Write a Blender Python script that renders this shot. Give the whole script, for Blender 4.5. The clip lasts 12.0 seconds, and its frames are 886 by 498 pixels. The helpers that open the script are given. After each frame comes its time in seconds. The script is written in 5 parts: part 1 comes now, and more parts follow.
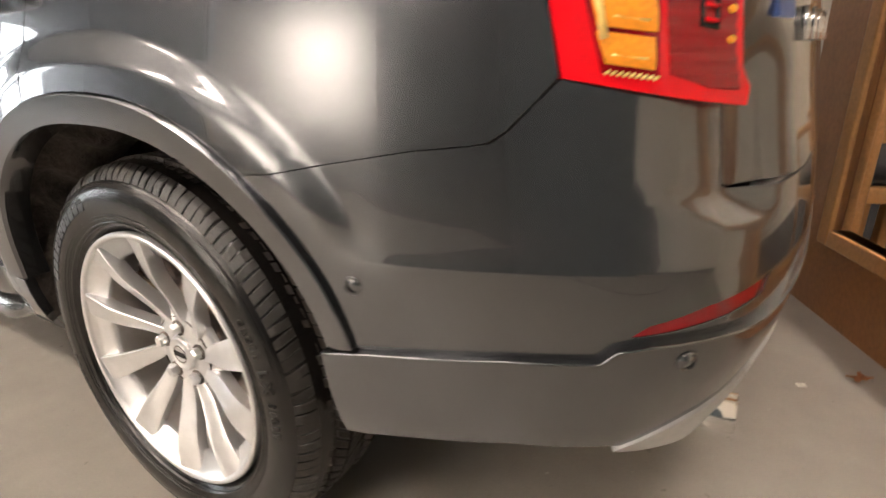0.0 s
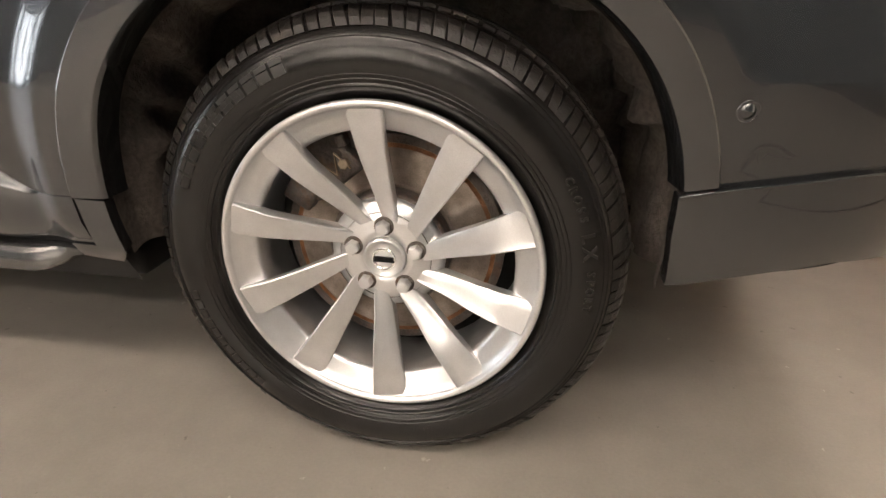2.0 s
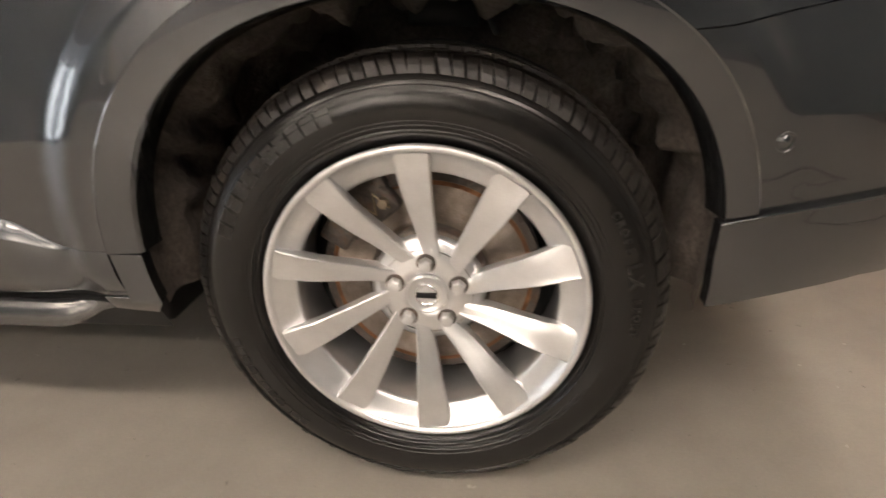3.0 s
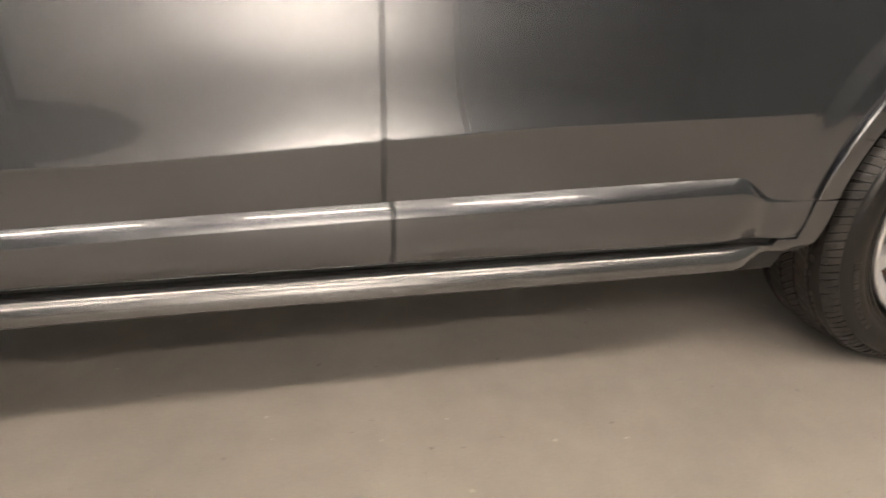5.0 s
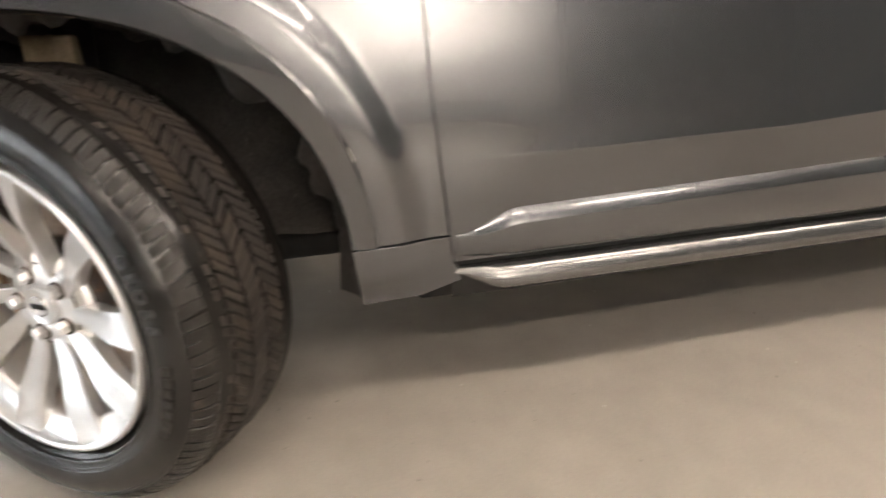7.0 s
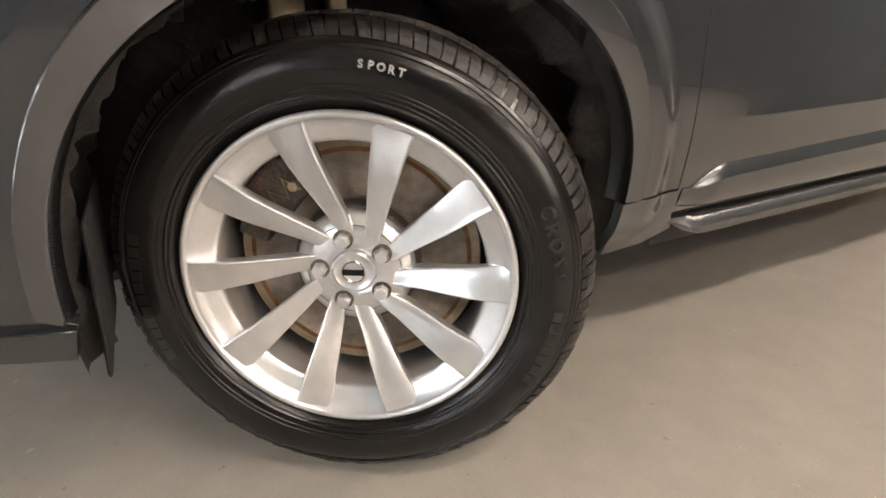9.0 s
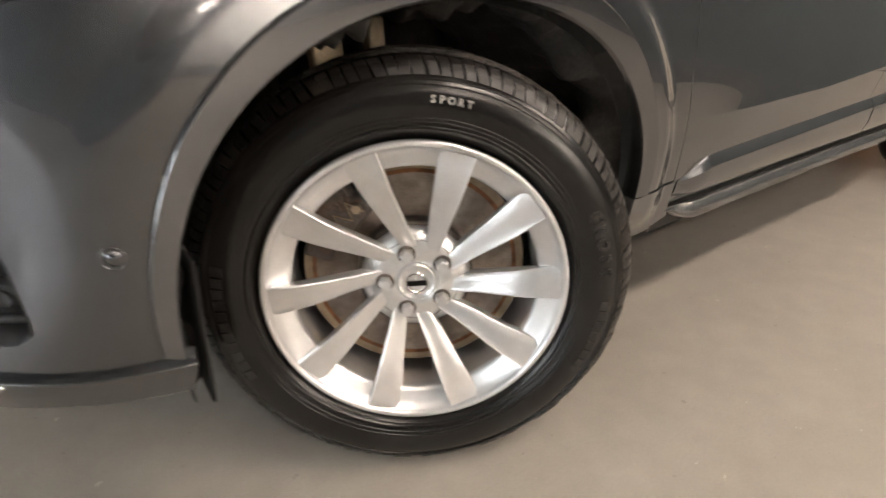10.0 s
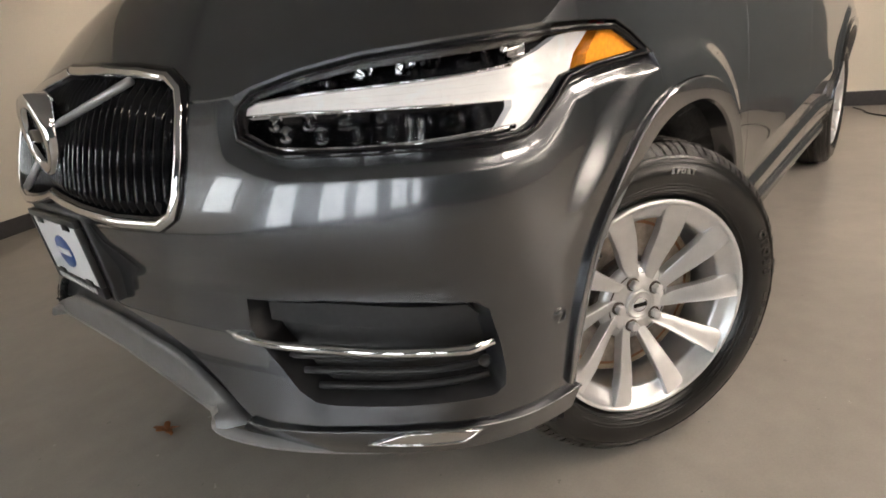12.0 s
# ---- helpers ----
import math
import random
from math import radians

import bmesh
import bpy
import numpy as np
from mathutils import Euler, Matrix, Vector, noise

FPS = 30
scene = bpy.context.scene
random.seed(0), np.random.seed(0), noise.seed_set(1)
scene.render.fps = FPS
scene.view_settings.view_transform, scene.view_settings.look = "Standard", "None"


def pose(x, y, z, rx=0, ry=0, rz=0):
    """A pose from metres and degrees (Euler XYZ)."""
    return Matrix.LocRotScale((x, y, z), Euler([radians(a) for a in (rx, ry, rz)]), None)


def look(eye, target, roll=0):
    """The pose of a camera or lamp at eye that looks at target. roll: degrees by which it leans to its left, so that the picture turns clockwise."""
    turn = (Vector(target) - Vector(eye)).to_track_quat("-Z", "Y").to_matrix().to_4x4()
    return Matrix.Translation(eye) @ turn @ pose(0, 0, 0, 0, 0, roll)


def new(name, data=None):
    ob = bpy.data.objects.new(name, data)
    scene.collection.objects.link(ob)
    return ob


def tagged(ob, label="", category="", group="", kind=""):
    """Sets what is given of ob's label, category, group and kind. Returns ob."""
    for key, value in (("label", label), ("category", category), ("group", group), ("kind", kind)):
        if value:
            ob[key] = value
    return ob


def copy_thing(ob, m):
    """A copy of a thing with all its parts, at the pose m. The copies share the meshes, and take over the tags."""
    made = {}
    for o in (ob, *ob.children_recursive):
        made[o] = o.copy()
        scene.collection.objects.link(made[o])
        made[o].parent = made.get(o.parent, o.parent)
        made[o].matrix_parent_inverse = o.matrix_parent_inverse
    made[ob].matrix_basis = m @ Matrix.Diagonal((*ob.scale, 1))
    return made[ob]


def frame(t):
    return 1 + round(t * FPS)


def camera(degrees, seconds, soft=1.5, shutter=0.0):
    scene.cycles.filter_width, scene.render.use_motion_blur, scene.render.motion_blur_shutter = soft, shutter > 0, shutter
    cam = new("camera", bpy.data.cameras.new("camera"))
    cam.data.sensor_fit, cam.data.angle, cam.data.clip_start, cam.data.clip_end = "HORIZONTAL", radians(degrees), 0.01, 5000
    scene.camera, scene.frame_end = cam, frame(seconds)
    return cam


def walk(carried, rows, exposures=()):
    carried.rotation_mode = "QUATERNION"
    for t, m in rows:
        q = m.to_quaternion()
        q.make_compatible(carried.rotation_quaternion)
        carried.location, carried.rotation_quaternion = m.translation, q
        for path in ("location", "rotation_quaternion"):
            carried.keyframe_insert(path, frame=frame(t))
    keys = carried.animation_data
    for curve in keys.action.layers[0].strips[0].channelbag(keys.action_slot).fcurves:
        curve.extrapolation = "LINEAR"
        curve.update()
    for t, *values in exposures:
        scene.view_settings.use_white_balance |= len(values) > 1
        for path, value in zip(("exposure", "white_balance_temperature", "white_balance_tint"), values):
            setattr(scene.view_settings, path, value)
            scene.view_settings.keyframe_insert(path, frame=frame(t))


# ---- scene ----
cam = camera(79.3, 12.0, shutter=0.5)
PATH = [
    (0, (3.844, -0.455, 0.876), (2.866, 1.147, 0.184), -1.1),
    (0.5, (3.658, -0.519, 0.845), (2.817, 1.133, 0.095), -4.0),
    (1, (3.447, -0.607, 0.78), (2.799, 1.095, -0.046), -3.9),
    (1.5, (3.251, -0.673, 0.733), (2.84, 1.096, -0.106), -0.9),
    (2, (3.196, -0.687, 0.72), (2.886, 1.104, -0.116), 0.6),
    (2.5, (3.172, -0.686, 0.733), (2.884, 1.109, -0.101), -0.2),
    (3, (3.094, -0.689, 0.773), (2.878, 1.115, -0.064), -1.5),
    (3.5, (2.829, -0.717, 0.787), (2.711, 1.091, -0.06), -1.8),
    (3.7, (2.701, -0.762, 0.784), (2.602, 1.045, -0.067), -1.7),
    (5.3, (1.438, -0.854, 0.705), (1.891, 0.963, 0.002), 1.3),
    (5.5, (1.367, -0.871, 0.678), (1.727, 0.986, 0.028), 0.3),
    (5.9, (1.208, -0.914, 0.669), (1.36, 0.981, 0.047), -2.5),
    (6.5, (0.804, -0.924, 0.67), (1.042, 0.966, 0.06), -3.3),
    (7, (0.495, -0.866, 0.703), (0.845, 0.983, 0.025), -3.2),
    (7.5, (0.2, -0.864, 0.701), (0.702, 0.938, -0.006), -3.1),
    (7.7, (0.117, -0.864, 0.688), (0.695, 0.927, 0.008), -3.1),
    (9.3, (-0.255, -0.67, 0.709), (0.68, 0.919, -0.066), 0.6),
    (9.5, (-0.272, -0.674, 0.713), (0.702, 0.902, -0.042), 0.1),
    (10, (-0.404, -0.655, 0.767), (0.638, 0.853, -0.034), -2.2),
    (10.5, (-0.602, -0.55, 0.8), (0.514, 0.906, 0.002), -5.0),
    (11, (-0.811, -0.429, 0.82), (0.423, 0.95, 0.059), -7.4),
    (11.5, (-0.995, -0.368, 0.901), (0.323, 0.936, 0.152), -8.0),
    (12, (-1.044, -0.391, 0.936), (0.334, 0.889, 0.254), -7.8),
]
walk(cam, [(t, look(eye, target, roll)) for t, eye, target, roll in PATH], [(0.0, 0.36), (1.0, 0.08), (2.5, -0.05), (3.5, 0.0), (5.5, 0.35), (7.0, 0.5), (9.5, 0.3), (10.5, 0.3), (11.3, -0.02), (12.0, -0.12)])

from mathutils import geometry

# ---- light ----
world = bpy.data.worlds.new("world")
scene.world = world
world.use_nodes = True
wn = world.node_tree.nodes
sky = wn.new("ShaderNodeTexSky")
sky.sky_type, sky.sun_disc, sky.sun_elevation, sky.sun_rotation = "NISHITA", False, radians(35), radians(200)
world.node_tree.links.new(sky.outputs[0], wn["Background"].inputs[0])
wn["Background"].inputs[1].default_value = 0.12

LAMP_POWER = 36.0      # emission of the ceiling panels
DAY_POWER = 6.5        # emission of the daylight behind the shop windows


# ---- materials ----
def material(name, color, rough=0.5, metal=0.0, coat=0.0, grain=(), bump=(), specular=0.5, ior=None, coat_rough=0.03, emit=None, transmission=0.0, dust=None, gloss=None):
    """grain: rows of (noise scale, dark factor, light factor); bump: rows of (noise scale, strength);
    dust: (colour, noise scale, from, to) laid over the base in patches; gloss: (noise scale, low roughness, high roughness)."""
    m = bpy.data.materials.new(name)
    m.use_nodes = True
    nt = m.node_tree
    b = nt.nodes["Principled BSDF"]
    b.inputs["Base Color"].default_value = (*color, 1)
    b.inputs["Roughness"].default_value = rough
    b.inputs["Metallic"].default_value = metal
    b.inputs["Coat Weight"].default_value = coat
    b.inputs["Coat Roughness"].default_value = coat_rough
    b.inputs["Specular IOR Level"].default_value = specular
    b.inputs["Transmission Weight"].default_value = transmission
    if ior:
        b.inputs["IOR"].default_value = ior
    if emit:
        b.inputs["Emission Color"].default_value = (*emit[:3], 1)
        b.inputs["Emission Strength"].default_value = emit[3]
    coords = nt.nodes.new("ShaderNodeTexCoord")
    last = None
    for scale, lo, hi, *span in grain:
        n = nt.nodes.new("ShaderNodeTexNoise")
        n.inputs["Scale"].default_value = scale
        n.inputs["Detail"].default_value = 6
        nt.links.new(coords.outputs["Object"], n.inputs["Vector"])
        r = nt.nodes.new("ShaderNodeMapRange")
        r.inputs["From Min"].default_value, r.inputs["From Max"].default_value = span or (0.3, 0.7)
        r.inputs["To Min"].default_value, r.inputs["To Max"].default_value = lo, hi
        nt.links.new(n.outputs["Fac"], r.inputs["Value"])
        if last is None:
            last = r.outputs[0]
        else:
            mul = nt.nodes.new("ShaderNodeMath")
            mul.operation = "MULTIPLY"
            nt.links.new(last, mul.inputs[0])
            nt.links.new(r.outputs[0], mul.inputs[1])
            last = mul.outputs[0]
    if last is not None:
        mix = nt.nodes.new("ShaderNodeVectorMath")
        mix.operation = "SCALE"
        mix.inputs[0].default_value = color
        nt.links.new(last, mix.inputs["Scale"])
        nt.links.new(mix.outputs[0], b.inputs["Base Color"])
    if dust:
        tint, scale, lo, hi = dust
        n, r, over = nt.nodes.new("ShaderNodeTexNoise"), nt.nodes.new("ShaderNodeMapRange"), nt.nodes.new("ShaderNodeMix")
        n.inputs["Scale"].default_value, n.inputs["Detail"].default_value, n.inputs["Roughness"].default_value = scale, 8, 0.65
        nt.links.new(coords.outputs["Object"], n.inputs["Vector"])
        r.inputs["From Min"].default_value, r.inputs["From Max"].default_value = lo, hi
        nt.links.new(n.outputs["Fac"], r.inputs["Value"])
        over.data_type = "RGBA"
        nt.links.new(r.outputs[0], over.inputs[0])
        over.inputs[6].default_value, over.inputs[7].default_value = (*color, 1), (*tint, 1)
        if last is not None:
            nt.links.new(mix.outputs[0], over.inputs[6])
        nt.links.new(over.outputs[2], b.inputs["Base Color"])
    if gloss:
        scale, lo, hi = gloss
        n, r = nt.nodes.new("ShaderNodeTexNoise"), nt.nodes.new("ShaderNodeMapRange")
        n.inputs["Scale"].default_value, n.inputs["Detail"].default_value = scale, 5
        nt.links.new(coords.outputs["Object"], n.inputs["Vector"])
        r.inputs["From Min"].default_value, r.inputs["From Max"].default_value = 0.38, 0.62
        r.inputs["To Min"].default_value, r.inputs["To Max"].default_value = lo, hi
        nt.links.new(n.outputs["Fac"], r.inputs["Value"])
        nt.links.new(r.outputs[0], b.inputs["Roughness"])
    normal = None
    for scale, strength in bump:
        n = nt.nodes.new("ShaderNodeTexNoise")
        n.inputs["Scale"].default_value = scale
        n.inputs["Detail"].default_value = 4
        nt.links.new(coords.outputs["Object"], n.inputs["Vector"])
        bp = nt.nodes.new("ShaderNodeBump")
        bp.inputs["Strength"].default_value = strength
        bp.inputs["Distance"].default_value = 0.01
        nt.links.new(n.outputs["Fac"], bp.inputs["Height"])
        if normal is not None:
            nt.links.new(normal, bp.inputs["Normal"])
        normal = bp.outputs[0]
    if normal is not None:
        nt.links.new(normal, b.inputs["Normal"])
    return m


PAINT = material("grey metallic paint", (0.120, 0.124, 0.132), 0.26, 0.92, 1.0, grain=((900, 0.88, 1.12),), coat_rough=0.025)
APRON = material("dark satin silver paint", (0.20, 0.20, 0.20), 0.42, 0.6, 0.3, grain=((20, 0.9, 1.06), (90, 0.94, 1.04)))
SATIN = material("satin silver paint", (0.46, 0.46, 0.46), 0.40, 0.7, 0.3, grain=((60, 0.94, 1.04),))
ALLOY = material("silver alloy paint", (0.74, 0.74, 0.745), 0.32, 0.80, 0.5, grain=((40, 0.95, 1.04), (700, 0.93, 1.06)), coat_rough=0.09)
CHROME = material("chrome", (0.82, 0.82, 0.83), 0.08, 1.0, grain=((30, 0.95, 1.0),))
BLACK = material("black plastic", (0.018, 0.018, 0.019), 0.42, grain=((80, 0.8, 1.2),), bump=((900, 0.06),))
GLOSS = material("gloss black plastic", (0.006, 0.006, 0.007), 0.07, specular=0.3, grain=((20, 0.9, 1.1),))
SEAL = material("black seal", (0.012, 0.012, 0.012), 0.6, grain=((60, 0.8, 1.2),))
RUBBER = material("dressed black tyre rubber", (0.0075, 0.0068, 0.0062), 0.21, specular=0.45, grain=((18, 0.6, 1.5), (220, 0.8, 1.2)), bump=((30, 0.10), (260, 0.05)))
SHOULDER = material("dusty tyre shoulder rubber", (0.010, 0.0085, 0.0072), 0.34, grain=((14, 0.5, 1.6), (150, 0.75, 1.25)), bump=((300, 0.25),), dust=((0.075, 0.055, 0.038), 13, 0.60, 0.85))
TREAD = material("muddy tread rubber", (0.016, 0.0125, 0.0098), 0.62, grain=((9, 0.35, 1.5), (45, 0.6, 1.35), (150, 0.75, 1.25)), bump=((300, 0.25),), dust=((0.066, 0.046, 0.030), 12, 0.48, 0.85))
# same felt twice: light in the rear well, shade in the front, coloured in
LINER_LIT = material("dusty felt wheel liner, lit tone", (0.095, 0.080, 0.068), 0.9, grain=((9, 0.5, 1.7), (120, 0.7, 1.3)), bump=((60, 0.5), (400, 0.3)), dust=((0.17, 0.14, 0.115), 34, 0.55, 0.86))
LINER_SHADED = material("black felt wheel liner, shaded tone", (0.030, 0.027, 0.025), 0.7, grain=((9, 0.5, 1.7), (120, 0.7, 1.3)), bump=((60, 0.5), (400, 0.3)), dust=((0.20, 0.18, 0.16), 60, 0.66, 0.80))
DARK = material("dark underbody", (0.012, 0.012, 0.012), 0.8, grain=((12, 0.6, 1.4),), bump=((40, 0.3),))
IRON = material("cast iron", (0.12, 0.105, 0.095), 0.55, 0.4, grain=((30, 0.6, 1.3), (200, 0.8, 1.2)), bump=((200, 0.3),), dust=((0.17, 0.09, 0.05), 40, 0.5, 0.75))
RUST = material("rusted steel", (0.27, 0.12, 0.05), 0.75, 0.1, grain=((40, 0.5, 1.4), (300, 0.8, 1.2)), bump=((250, 0.3),))
STEEL = material("worn brown disc steel", (0.34, 0.29, 0.25), 0.34, 0.75, grain=((50, 0.7, 1.15), (400, 0.85, 1.1)), dust=((0.24, 0.11, 0.05), 26, 0.62, 0.85))
BEIGE = material("pale bare metal", (0.42, 0.33, 0.23), 0.5, 0.3, grain=((40, 0.75, 1.15), (260, 0.85, 1.1)))
RED = material("red lamp plastic", (0.85, 0.004, 0.012), 0.12, 0.0, 0.15, grain=((6, 0.92, 1.05),), specular=0.4)
DEEPRED = material("dark red lamp plastic", (0.30, 0.002, 0.006), 0.16, 0.0, 0.12, grain=((6, 0.9, 1.05),))
AMBER = material("amber lamp plastic", (1.0, 0.36, 0.03), 0.14, 0.0, 0.4, grain=((160, 0.85, 1.1),))
AMBERPALE = material("pale amber highlight and strip", (1.0, 0.72, 0.22), 0.1, 0.0, 1.0, grain=((160, 0.9, 1.05),))
# weak emission makes the bar stand out white
PEARL = material("frosted white light guide with weak emission", (0.88, 0.86, 0.83), 0.18, 0.0, 0.8, grain=((14, 0.93, 1.0), (90, 0.95, 1.0)), emit=(1.0, 0.93, 0.88, 0.24), gloss=(30, 0.1, 0.3))
CLEAR = material("clear polycarbonate", (1, 1, 1), 0.0, transmission=1.0, ior=1.05, specular=0.5)
GLASS = material("tinted window glass", (0.02, 0.022, 0.022), 0.03, coat=1.0, grain=((2, 0.9, 1.1),))
PLATE = material("white plate plastic", (0.80, 0.80, 0.80), 0.35, grain=((60, 0.95, 1.0),))
BLUE = material("blue print", (0.05, 0.10, 0.30), 0.4, grain=((60, 0.8, 1.1),))
FLOOR = material("grey sealed concrete", (0.315, 0.288, 0.252), 0.30, grain=((0.9, 0.90, 1.08), (5, 0.93, 1.05), (14, 0.95, 1.04), (160, 0.96, 1.03), (38, 1.0, 0.62, 0.70, 0.74), (30, 1.45, 1.0, 0.265, 0.29)), bump=((25, 0.02), (240, 0.03)))
WALL = material("cream wall paint", (0.72, 0.66, 0.56), 0.7, grain=((1.2, 0.97, 1.02), (90, 0.98, 1.02)), bump=((140, 0.05),))
SLATE = material("dark slate wall paint", (0.062, 0.076, 0.082), 0.65, grain=((1.2, 0.92, 1.06), (90, 0.97, 1.03)), bump=((140, 0.05),))
SILL = material("grey satin sill paint", (0.17, 0.17, 0.17), 0.26, 0.85, 0.5, grain=((60, 0.94, 1.04),))
CEIL = material("grey ceiling paint", (0.22, 0.21, 0.195), 0.8, grain=((2, 0.95, 1.03),), bump=((120, 0.08),))
BASE = material("dark vinyl baseboard", (0.05, 0.048, 0.05), 0.45, grain=((30, 0.85, 1.15),))
GREYBASE = material("grey vinyl baseboard", (0.20, 0.21, 0.22), 0.45, grain=((30, 0.9, 1.1),))
OAK = material("varnished oak panel", (0.30, 0.125, 0.04), 0.3, coat=0.3, grain=((3, 0.85, 1.15), (60, 0.85, 1.12)), bump=((90, 0.05),))
PINE = material("light oak moulding", (0.50, 0.25, 0.09), 0.32, coat=0.3, grain=((5, 0.88, 1.1), (80, 0.88, 1.1)), bump=((90, 0.05),))
FABRIC = material("black seat fabric", (0.02, 0.02, 0.022), 0.9, grain=((200, 0.7, 1.3),), bump=((500, 0.3),))
LEAF = material("dry brown leaf", (0.33, 0.13, 0.045), 0.7, grain=((50, 0.6, 1.3),), bump=((120, 0.4),))
PAPER = material("white scrap paper", (0.7, 0.68, 0.62), 0.7, grain=((90, 0.7, 1.1),))
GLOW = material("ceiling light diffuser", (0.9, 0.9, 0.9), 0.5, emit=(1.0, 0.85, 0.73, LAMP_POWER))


def glow_sheet(name, centre, reach, power):
    """An added glowing sheet outside a window, brightest about a middle point and fading softly to its edges."""
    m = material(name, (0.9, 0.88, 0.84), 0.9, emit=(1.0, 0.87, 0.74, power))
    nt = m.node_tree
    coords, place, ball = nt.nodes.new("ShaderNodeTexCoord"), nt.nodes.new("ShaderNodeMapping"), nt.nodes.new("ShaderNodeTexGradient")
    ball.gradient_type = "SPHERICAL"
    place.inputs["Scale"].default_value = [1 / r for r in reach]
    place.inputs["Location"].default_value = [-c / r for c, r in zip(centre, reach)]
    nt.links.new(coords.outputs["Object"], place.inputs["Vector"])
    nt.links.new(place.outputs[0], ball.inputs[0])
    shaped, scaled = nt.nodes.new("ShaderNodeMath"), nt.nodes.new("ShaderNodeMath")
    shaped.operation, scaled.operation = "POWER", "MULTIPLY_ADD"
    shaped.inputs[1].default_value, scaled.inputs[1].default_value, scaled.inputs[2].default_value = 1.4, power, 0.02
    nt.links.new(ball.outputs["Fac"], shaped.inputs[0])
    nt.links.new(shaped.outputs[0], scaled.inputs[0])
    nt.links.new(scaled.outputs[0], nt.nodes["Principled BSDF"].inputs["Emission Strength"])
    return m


# unseen glow added to set the broad bright spot on the doors
BRIGHT_SIDE = glow_sheet("added glow outside the side window", (1.45, -4.8, 1.7), (1.6, 3.0, 1.3), 10.0)
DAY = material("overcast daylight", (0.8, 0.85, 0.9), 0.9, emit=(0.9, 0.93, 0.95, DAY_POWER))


# ---- helpers for building ----
def mesh_of(name, verts, faces, smooth=True, normals=None):
    me = bpy.data.meshes.new(name)
    me.from_pydata([tuple(v) for v in verts], [], [tuple(f) for f in faces])
    me.validate()
    me.update()
    if smooth:
        me.polygons.foreach_set("use_smooth", [True] * len(me.polygons))
    if normals is not None:
        me.normals_split_custom_set_from_vertices([tuple(n) for n in normals])
    return me


def part(name, data, mat, parent=None, label="", smooth=True):
    """One mesh object from a bmesh, a mesh or (verts, faces), under its thing or part."""
    if isinstance(data, tuple):
        data = mesh_of(name, data[0], data[1], smooth, *data[2:])
    elif isinstance(data, bmesh.types.BMesh):
        bm = data
        data = bpy.data.meshes.new(name)
        bmesh.ops.recalc_face_normals(bm, faces=bm.faces)
        bm.to_mesh(data)
        bm.free()
        if smooth:
            data.polygons.foreach_set("use_smooth", [True] * len(data.polygons))
    if not data.materials:
        data.materials.append(mat)
    ob = new(name, data)
    if parent is not None:
        ob.parent = parent
    if label:
        tagged(ob, label)
    return ob


def sharp(ob, angle=35):
    """Keeps edges over that angle crisp."""
    ob.data.set_sharp_from_angle(angle=radians(angle))
    return ob


def thing(name, label, category, at=None, **more):
    ob = new(name)
    ob.empty_display_size = 0.1
    if at is not None:
        ob.matrix_basis = at
    return tagged(ob, label, category, **more)


def box(bm, lo, hi, m=None, bevel=0.0, segments=2):
    a, b = Vector(lo), Vector(hi)
    made = bmesh.ops.create_cube(bm, size=1, matrix=Matrix.Translation((a + b) / 2) @ Matrix.Diagonal((*(b - a), 1)))
    vs = made["verts"]
    if bevel:
        es = list({e for v in vs for e in v.link_edges})
        out = bmesh.ops.bevel(bm, geom=es, offset=bevel, segments=segments, affect="EDGES", profile=0.5)
        vs = list({v for f in out["faces"] for v in f.verts} | {v for v in vs if v.is_valid})
    if m is not None:
        seen = set()
        stack = [v for v in vs if v.is_valid]
        while stack:
            v = stack.pop()
            if v in seen:
                continue
            seen.add(v)
            stack += [e.other_vert(v) for e in v.link_edges]
        bmesh.ops.transform(bm, matrix=m, verts=list(seen))
    return bm


def boxes(rows, bevel=0.0):
    """One bmesh from rows of (lo, hi) or (lo, hi, matrix)."""
    bm = bmesh.new()
    for row in rows:
        box(bm, row[0], row[1], row[2] if len(row) > 2 else None, bevel)
    return bm


def lathe(profile, n=96, closed=False):
    """Verts and faces of a profile of (radius, y) turned about the y axis."""
    verts, faces, k = [], [], len(profile)
    for i in range(n):
        a = 2 * math.pi * i / n
        verts += [(r * math.cos(a), y, r * math.sin(a)) for r, y in profile]
    for i in range(n):
        j = (i + 1) % n
        for p in range(k if closed else k - 1):
            q = (p + 1) % k
            faces.append((i * k + p, i * k + q, j * k + q, j * k + p))
    return verts, faces


def grid_faces(rows, cols, wrap=False):
    out = []
    for i in range(rows - 1):
        for j in range(cols if wrap else cols - 1):
            k = (j + 1) % cols
            out.append((i * cols + j, i * cols + k, (i + 1) * cols + k, (i + 1) * cols + j))
    return out


def tube(points, radius, sides=10, caps=True):
    """Verts and faces of a round bar along points; radius may be one number or one for each point."""
    pts = [Vector(p) for p in points]
    radii = radius if isinstance(radius, (list, tuple)) else [radius] * len(pts)
    verts, faces = [], []
    for i, p in enumerate(pts):
        d = (pts[min(i + 1, len(pts) - 1)] - pts[max(i - 1, 0)]).normalized()
        a = d.cross(Vector((0, 0, 1)) if abs(d.z) < 0.9 else Vector((1, 0, 0))).normalized()
        b = d.cross(a)
        verts += [p + radii[i] * (math.cos(w) * a + math.sin(w) * b) for w in [2 * math.pi * k / sides for k in range(sides)]]
    faces += grid_faces(len(pts), sides, True)
    if caps:
        faces += [tuple(range(sides))[::-1], tuple(range((len(pts) - 1) * sides, len(pts) * sides))]
    return verts, faces


